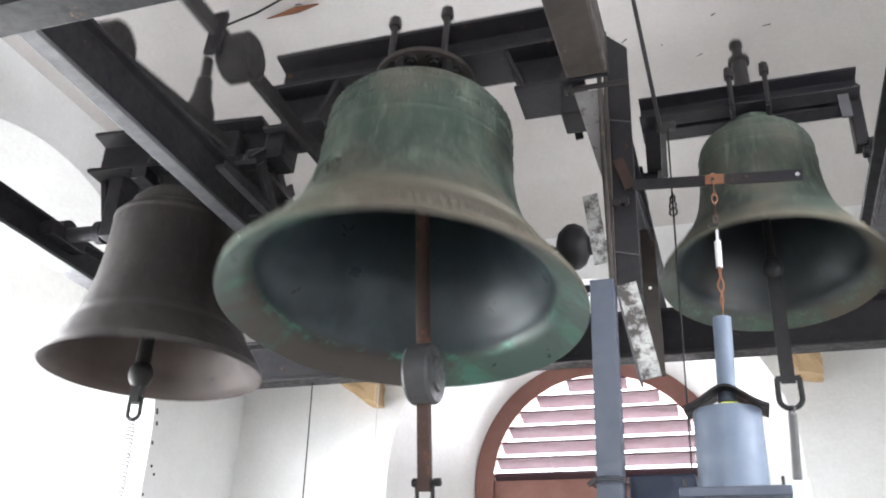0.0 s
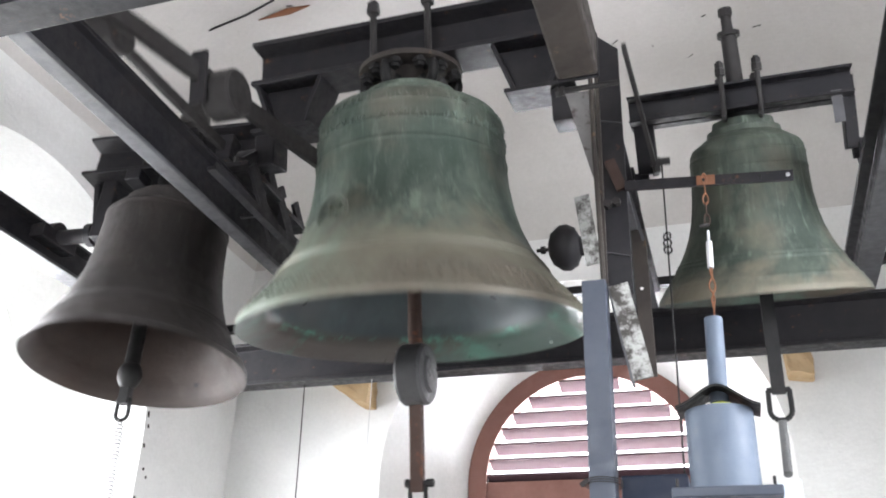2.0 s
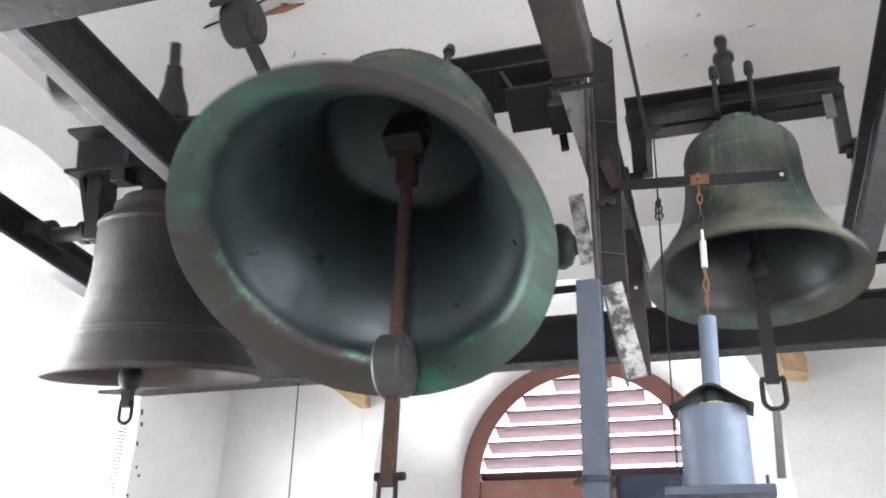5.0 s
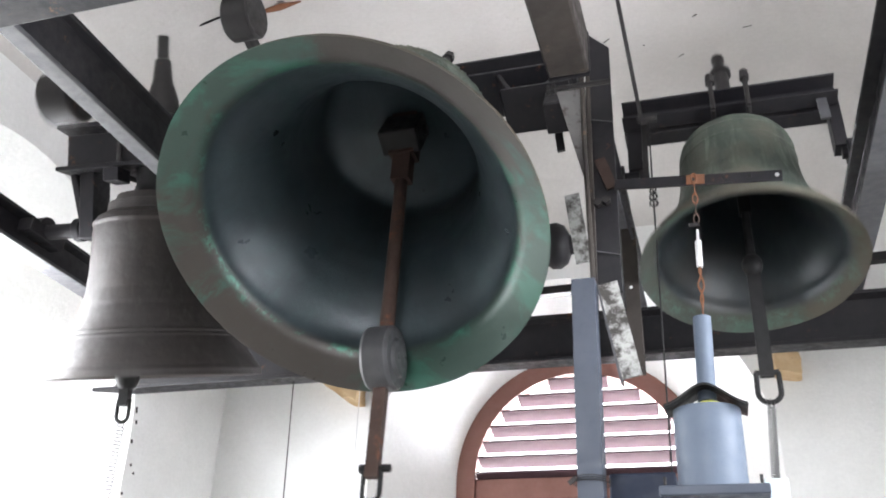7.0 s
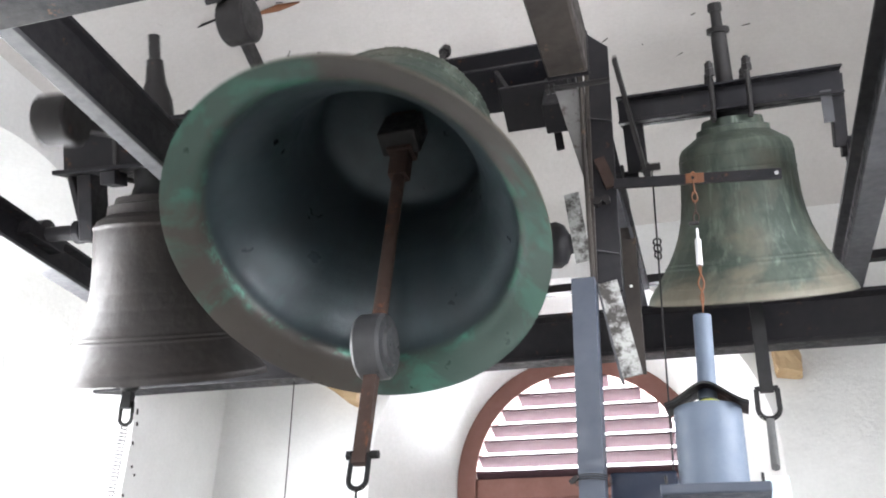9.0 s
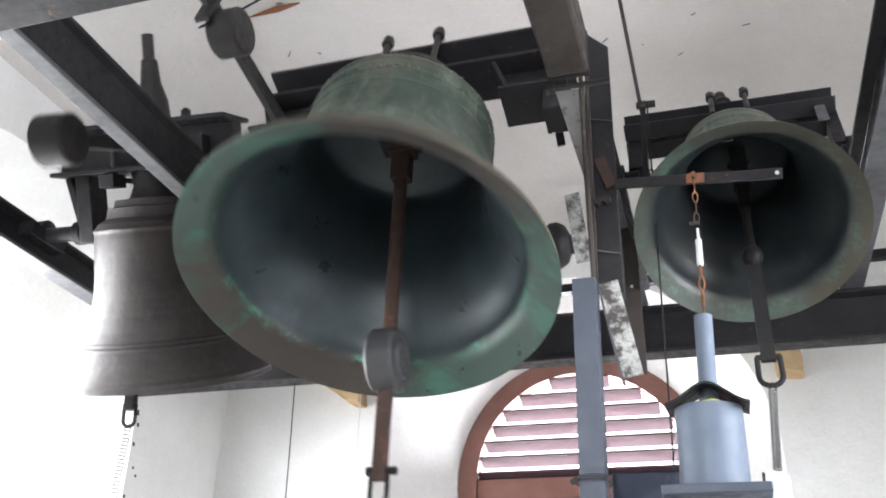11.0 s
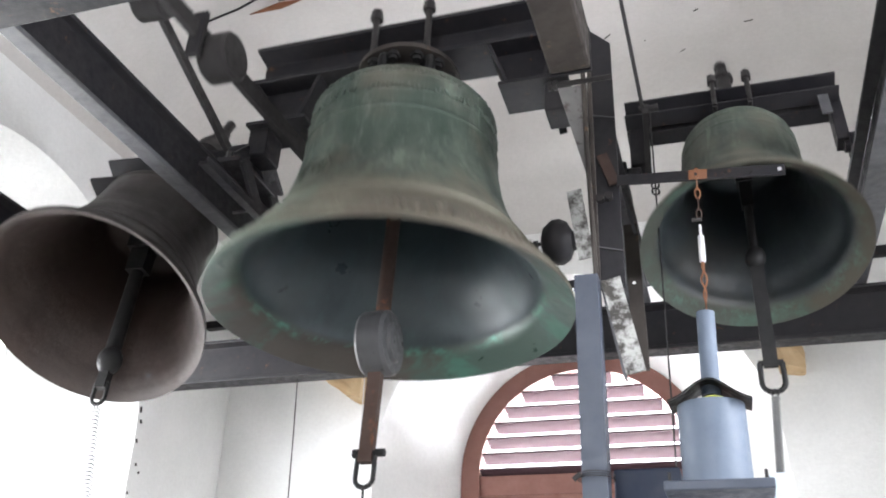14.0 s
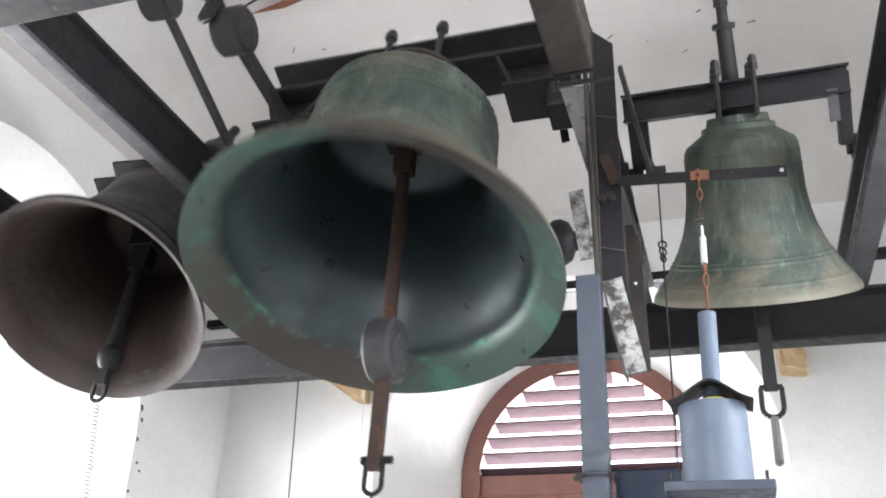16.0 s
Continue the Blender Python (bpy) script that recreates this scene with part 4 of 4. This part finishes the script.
def hanger():
    t = thing("hanger_plate", "dark brown steel hanger plate with a hole below a beam", "steel plate", at=(-0.258, 3.03, 2.53))
    bm = bmesh.new()
    bm_bar(bm, (0, 0, 0.57), (0.006, 0, 0), 0.052, 0.012)
    part("plate", bm, BROWNBEAM, t, bevel=0.002)
    # white disc laid on the plate in place of light through a hole
    bm = bmesh.new()
    bm_rod(bm, (0.0, -0.0075, 0.33), (0.0, -0.005, 0.33), 0.006, seg=12)
    part("hole_disc", bm, PLASTER, t, "white disc for light seen through a drilled hole")
    bm = bmesh.new()
    bm_bar(bm, (-0.02, -0.012, 0.72), (0.018, -0.012, 0.52), 0.012, 0.006)
    part("strap", bm, FLANGE, t)


hanger()


def post_plate():
    """An upright flat plate bolted to the post's top, with a chamfered head."""
    t = thing("post_plate", "dark blue-grey upright steel plate with chamfered top", "steel plate", at=(-0.2785, 2.47, 2.60))
    bm = bmesh.new()
    v = [(-0.043, 0), (0.043, 0), (0.043, 0.905), (-0.036, 0.985)]
    f, k = [bm.verts.new((x, 0, z)) for x, z in v], [bm.verts.new((x, 0.012, z)) for x, z in v]
    bm.faces.new(f), bm.faces.new(k[::-1])
    for i in range(4):
        bm.faces.new((f[i], f[(i + 1) % 4], k[(i + 1) % 4], k[i]))
    part("plate", bm, STEEL, t, bevel=0.002)
    bm = bmesh.new()
    bm_bar(bm, (-0.035, -0.007, 0.0), (-0.031, -0.007, 0.95), 0.013, 0.014)
    part("angle_edge", bm, BROWNBEAM, t, "brown rusty angle edge", bevel=0.002)
    bm = bmesh.new()
    bm_bar(bm, (-0.005, -0.006, 0.46), (0.030, -0.006, 0.35), 0.034, 0.010, side=(1, 0, 0.4))
    part("bracket", bm, RUSTY, t, "rusty bracket")
    for x, z in ((-0.016, 0.30), (0.010, 0.305)):
        bm = bmesh.new()
        bm_rod(bm, (x, -0.022, z), (x, 0.0, z), 0.014, seg=6)
        part("bolt", bm, IRON, t)
    for z in (0.61, 0.13):
        bm = bmesh.new()
        bm_bar(bm, (-0.045, -0.006, z + 0.012), (0.042, -0.006, z - 0.012), 0.003, 0.004)
        part("tie_wire", bm, FLANGE, t)


post_plate()


def tapered_plate():
    """A worn light-grey plate that tapers down from the tube's end to the post."""
    bm = bmesh.new()
    v = [(-0.420, 3.36), (-0.322, 3.36), (-0.326, 3.06), (-0.340, 3.02)]
    f, k = [bm.verts.new((x, 2.482, z)) for x, z in v], [bm.verts.new((x, 2.492, z)) for x, z in v]
    bm.faces.new(f), bm.faces.new(k[::-1])
    for i in range(4):
        bm.faces.new((f[i], f[(i + 1) % 4], k[(i + 1) % 4], k[i]))
    one("tapered_plate", bm, SCRAPED, "tapered grey steel plate with scraped paint", "steel plate", bevel=0.002)


tapered_plate()
bm = bmesh.new()
bm_rod(bm, (-0.330, 2.455, 3.60), (-0.328, 2.455, 3.10), 0.008, seg=10)
bm_rod(bm, (-0.328, 2.455, 3.10), (-0.318, 2.452, 2.615), 0.008, seg=10)
one("conduit", bm, BROWNBEAM, "thin brown conduit tied along a steel plate", "pipe")
bm = bmesh.new()
bm_rod(bm, (-0.382, 2.10, 3.085), (-0.20, 2.10, 3.085), 0.008, seg=10)
for x in (-0.382, -0.367):
    bm_rod(bm, (x, 2.10, 3.085), (x + 0.010, 2.10, 3.085), 0.016, seg=6)
one("clamp_rod", bm, IRON, "threaded clamp rod below the square tube", "rod")


def peeling_board():
    t = thing("peeling_board", "leaning steel angle with peeling white paint", "board", at=(-0.35, 2.80, 2.8))
    bm = bmesh.new()
    bm_bar(bm, (0.076, -0.37, -0.188), (0.131, -0.37, -0.478), 0.056, 0.008, side=(1, 0, 0.2))
    part("face", bm, PEELING, t)
    bm = bmesh.new()
    bm_bar(bm, (0.046, -0.35, -0.19), (0.101, -0.35, -0.49), 0.008, 0.045, side=(1, 0, 0.2))
    part("edge", bm, FLANGE, t)
    bm = bmesh.new()
    bm_bar(bm, (-0.050, -0.18, 0.235), (-0.018, -0.18, -0.02), 0.05, 0.008, side=(1, 0, 0.35))
    part("upper_piece", bm, PEELING, t)


peeling_board()


# ---- timber stubs, wires, ceiling clutter ----
def timber_stub(x0, x1, y, z0, z1, lean, seed):
    bm = bmesh.new()
    vs = [(x0, 0, z1), (x1, 0, z1), (x1, 0, z0), (x0 + lean * (x1 - x0), 0, z0 + 0.02)]
    f = [bm.verts.new((x, y - 0.14, z)) for x, _, z in vs]
    k = [bm.verts.new((x, y + 0.06, z)) for x, _, z in vs]
    bm.faces.new(f), bm.faces.new(k[::-1])
    for i in range(4):
        bm.faces.new((f[i], f[(i + 1) % 4], k[(i + 1) % 4], k[i]))
    bmesh.ops.subdivide_edges(bm, edges=bm.edges, cuts=4, use_grid_fill=True)
    for v in bm.verts:
        v.co += Vector(noise.noise_vector(v.co * 18 + Vector((seed, 0, 0)))) * 0.012
    one("timber_stub", bm, TIMBER, "broken raw timber stub set in the wall", "timber", group="timber stubs in the far wall", smooth=False)


timber_stub(-2.32, -1.97, FY, 3.02, 3.24, 0.75, 1)
timber_stub(0.285, 0.415, FY, 3.03, 3.22, 0.1, 5)


def cable(name, pts, r, mat, label, category="wire"):
    bm = bmesh.new()
    for a, b in zip(pts, pts[1:]):
        bm_rod(bm, a, b, r, seg=8)
    return one(name, bm, mat, label, category)


cable("hanging_wire", [(-1.975, 3.83, 2.92), (-1.965, 3.83, 2.6), (-1.955, 3.83, 2.2), (-1.96, 3.83, 1.2)], 0.003, BLACK, "thin dark wire hanging before the far wall")
cable("hanging_wire", [(-1.62, 3.83, 2.92), (-1.62, 3.83, 1.0)], 0.002, ZINC, "thin grey wire hanging before the window")
cable("ceiling_wire", [(-1.929, 2.977, 4.57), (-2.109, 3.034, 4.565), (-2.346, 3.08, 4.56), (-2.582, 3.108, 4.56), (-2.647, 3.119, 4.56), (-2.673, 3.16, 4.56), (-2.672, 3.317, 4.565),
                       (-2.573, 3.215, 4.57), (-2.605, 3.295, 4.57), (-2.674, 3.389, 4.57), (-2.672, 3.317, 4.565)], 0.006, BLACK, "bent black wire under the ceiling")
cable("ceiling_wire", [(-2.606, 2.948, 4.59), (-2.618, 2.985, 4.575), (-2.61, 3.036, 4.585)], 0.006, BLACK, "short black wire end under the ceiling")
for pts in ([(-0.044, 4.025), (-0.021, 3.987), (0.01, 3.966)], [(-0.105, 4.014), (-0.067, 4.014)], [(0.445, 3.975), (0.541, 3.986), (0.644, 4.0), (0.656, 4.031)],
            [(0.308, 3.83), (0.349, 3.824)], [(-0.339, 4.052), (-0.299, 4.022)], [(0.818, 3.945), (0.842, 3.921)]):
    cable("plaster_crack", [(x, y, CZ - 0.001) for x, y in pts], 0.004 if len(pts) == 3 else 0.0025, BROWNBEAM, "dark crack in the ceiling plaster", "crack")
bm = bmesh.new()
bm_rod(bm, (-2.08, 3.10, 4.58), (-1.90, 3.08, 4.58), 0.003, 0.018, 8)
bm_rod(bm, (-1.90, 3.08, 4.58), (-1.78, 3.07, 4.58), 0.018, 0.004, 8)
one("ceiling_hook", bm, ORANGE, "orange-rusted iron strip fixed to the ceiling", "iron strip", bevel=0.004)
rng = random.Random(9)
for k in range(22):
    x, y = rng.uniform(-0.45, 0.95), rng.uniform(3.0, 4.1)
    if k >= 15:
        x, y = rng.uniform(-2.6, -1.6), rng.uniform(3.0, 3.7)
    a = rng.uniform(0, 3.1)
    n = rng.choice((2, 2, 2, 3, 5))
    pts = [(x + 0.022 * j * math.cos(a) + rng.uniform(-0.01, 0.01), y + 0.022 * j * math.sin(a) + rng.uniform(-0.01, 0.01), CZ - 0.001) for j in range(n)]
    cable("plaster_crack", pts, rng.uniform(0.0015, 0.0035), BROWNBEAM, "dark crack in the ceiling plaster", "crack")
for y, z, h in ((3.906, 2.82, 0.03), (3.922, 2.755, 0.02), (3.915, 2.652, 0.02), (3.944, 2.534, 0.012), (3.976, 2.498, 0.01), (3.915, 2.385, 0.012)):
    cable("plaster_chip", [(LX + 0.001, y, z), (LX + 0.001, y + 0.006, z - h)], 0.006, BROWNBEAM, "dark chip on the edge of the plaster", "chip")


def spring(name, length, r, turns, label):
    """A coil spring along -z with an eye on top."""
    bm = bmesh.new()
    prev = None
    for i in range(int(turns * 10) + 1):
        a = 2 * math.pi * i / 10
        p = Vector((r * math.cos(a), r * math.sin(a), -0.02 - (length - 0.02) * i / (turns * 10)))
        if prev is not None:
            bm_rod(bm, prev, p, 0.0028, seg=5)
        prev = p
    bm_torus(bm, (0, 0, -0.008), (0, 1, 0), 0.012, 0.003, 14, 6)
    return one(name, bm, SPRING, label, "spring", group="coil springs of the clappers")


SPRING_A = spring("coil_spring", 0.9, 0.015, 60, "long thin galvanised coil spring below the brown bell")
SPRING_B = spring("coil_spring", 0.27, 0.012, 34, "thin galvanised coil spring below the small bell")


def pedestal(x, y):
    """A welded pedestal under a bearing, with two sloping gussets."""
    t = thing("bearing_pedestal", "dark welded steel pedestal below a bearing", "pedestal", at=(x, y, 3.302))
    bm = bmesh.new()
    bm_box(bm, (-0.085, -0.15, 0), (0.085, 0.15, 0.022))
    part("base_plate", bm, STEEL, t, bevel=0.003)
    for k in (-1, 1):
        bm = bmesh.new()
        bm_bar(bm, (0.06, k * 0.13, 0.02), (0.06, k * 0.05, 0.10), 0.014, 0.05)
        part("gusset", bm, STEEL, t)
        bm = bmesh.new()
        bm_rod(bm, (0.03, k * 0.135, 0.02), (0.03, k * 0.135, 0.05), 0.013, seg=6)
        part("bolt", bm, IRON, t)
    bm = bmesh.new()
    bm_bar(bm, (0.088, -0.12, 0.015), (0.088, 0.10, -0.19), 0.012, 0.06)
    part("side_brace", bm, STEEL, t)


pedestal(-1.73, 2.681)
pedestal(-1.75, 2.955)
PULL_WIRE = cable("pull_wire", [(0, 0, 0), (0, 0, -1.9)], 0.003, BLACK, "thin dark pull wire hanging from a lever")
for k in range(3):
    bm = bmesh.new()
    bm_torus(bm, (0, 0, -0.30 - k * 0.026), (1, 0.4 * k, 0), 0.013, 0.0035, 14, 6)
    part("chain_link", bm, BLACK, PULL_WIRE)
CLAPPER_WIRE = cable("clapper_wire", [(0, 0, 0), (0, 0, -1.2)], 0.004, BLACK, "thin dark wire below the large clapper")


# ---- what moves ----
def swing(name, degrees):
    """The pose of a bell that has swung by so many degrees; positive: its mouth comes towards the viewer."""
    return Matrix.Translation(AXLE[name]) @ Matrix.Rotation(radians(YAW[name]), 4, "Z") @ Matrix.Rotation(radians(-degrees), 4, "X")


def large_angle(t):
    return 33.2 * math.cos(2 * math.pi * (t - 1.44) / 1.8565)


def small_angle(t):
    return 33.0 * math.cos(2 * math.pi * (t - 1.10) / 1.411) + 1.0


def brown_angle(t):
    return 37.6 * math.cos(2 * math.pi * (t - 0.4985) / 1.952) - 0.6


def large_clapper(t):
    w = 2 * math.pi / 1.857 * t
    return (-1.4 - 1.55 * math.cos(w) - 6.35 * math.sin(w) - 2.1 * math.cos(2 * w) + 0.7 * math.sin(2 * w)
            - 5.25 * math.cos(3 * w) - 4.37 * math.sin(3 * w))


def small_clapper(t):
    return 0.37 * small_angle(t)


def brown_clapper(t):
    return 0.29 * brown_angle(t)


def motions():
    times = [k / 10 for k in range(161)]
    feet = {}
    for bell, tongue, name, angle, hang in ((LARGE, LARGE_CLAPPER, "large", large_angle, large_clapper),
                                            (SMALL, SMALL_CLAPPER, "small", small_angle, small_clapper),
                                            (BROWN, BROWN_CLAPPER, "brown", brown_angle, brown_clapper)):
        walk(bell, [(t, swing(name, angle(t))) for t in times])
        pivot = Vector(tongue.location)
        walk(tongue, [(t, Matrix.Translation(pivot) @ Matrix.Rotation(radians(angle(t) - hang(t)), 4, "X")) for t in times])
        feet[name] = lambda t, d, pivot=pivot, name=name, angle=angle, hang=hang: (
            swing(name, angle(t)) @ pivot + Matrix.Rotation(radians(YAW[name]), 3, "Z") @ Matrix.Rotation(radians(-hang(t)), 3, "X") @ Vector((0, 0, -d)))

    def hung(ob, top, anchor):
        rows = []
        for t in times:
            p = top(t)
            rows.append((t, Matrix.Translation(p) @ (p - Vector(anchor)).to_track_quat("Z", "Y").to_matrix().to_4x4()))
        walk(ob, rows)

    hung(SPRING_A, lambda t: feet["brown"](t, 0.85), (-2.21, 2.90, 1.2))
    hung(SPRING_B, lambda t: feet["small"](t, 0.985), (0.150, 3.055, 2.16))
    hung(CLAPPER_WIRE, lambda t: feet["large"](t, 1.44), (-1.06, 2.65, 0.6))
    hung(PULL_WIRE, lambda t: swing("small", small_angle(t)) @ Vector((-0.30, -0.29, 0.0)), (-0.17, 2.85, 0.8))


motions()
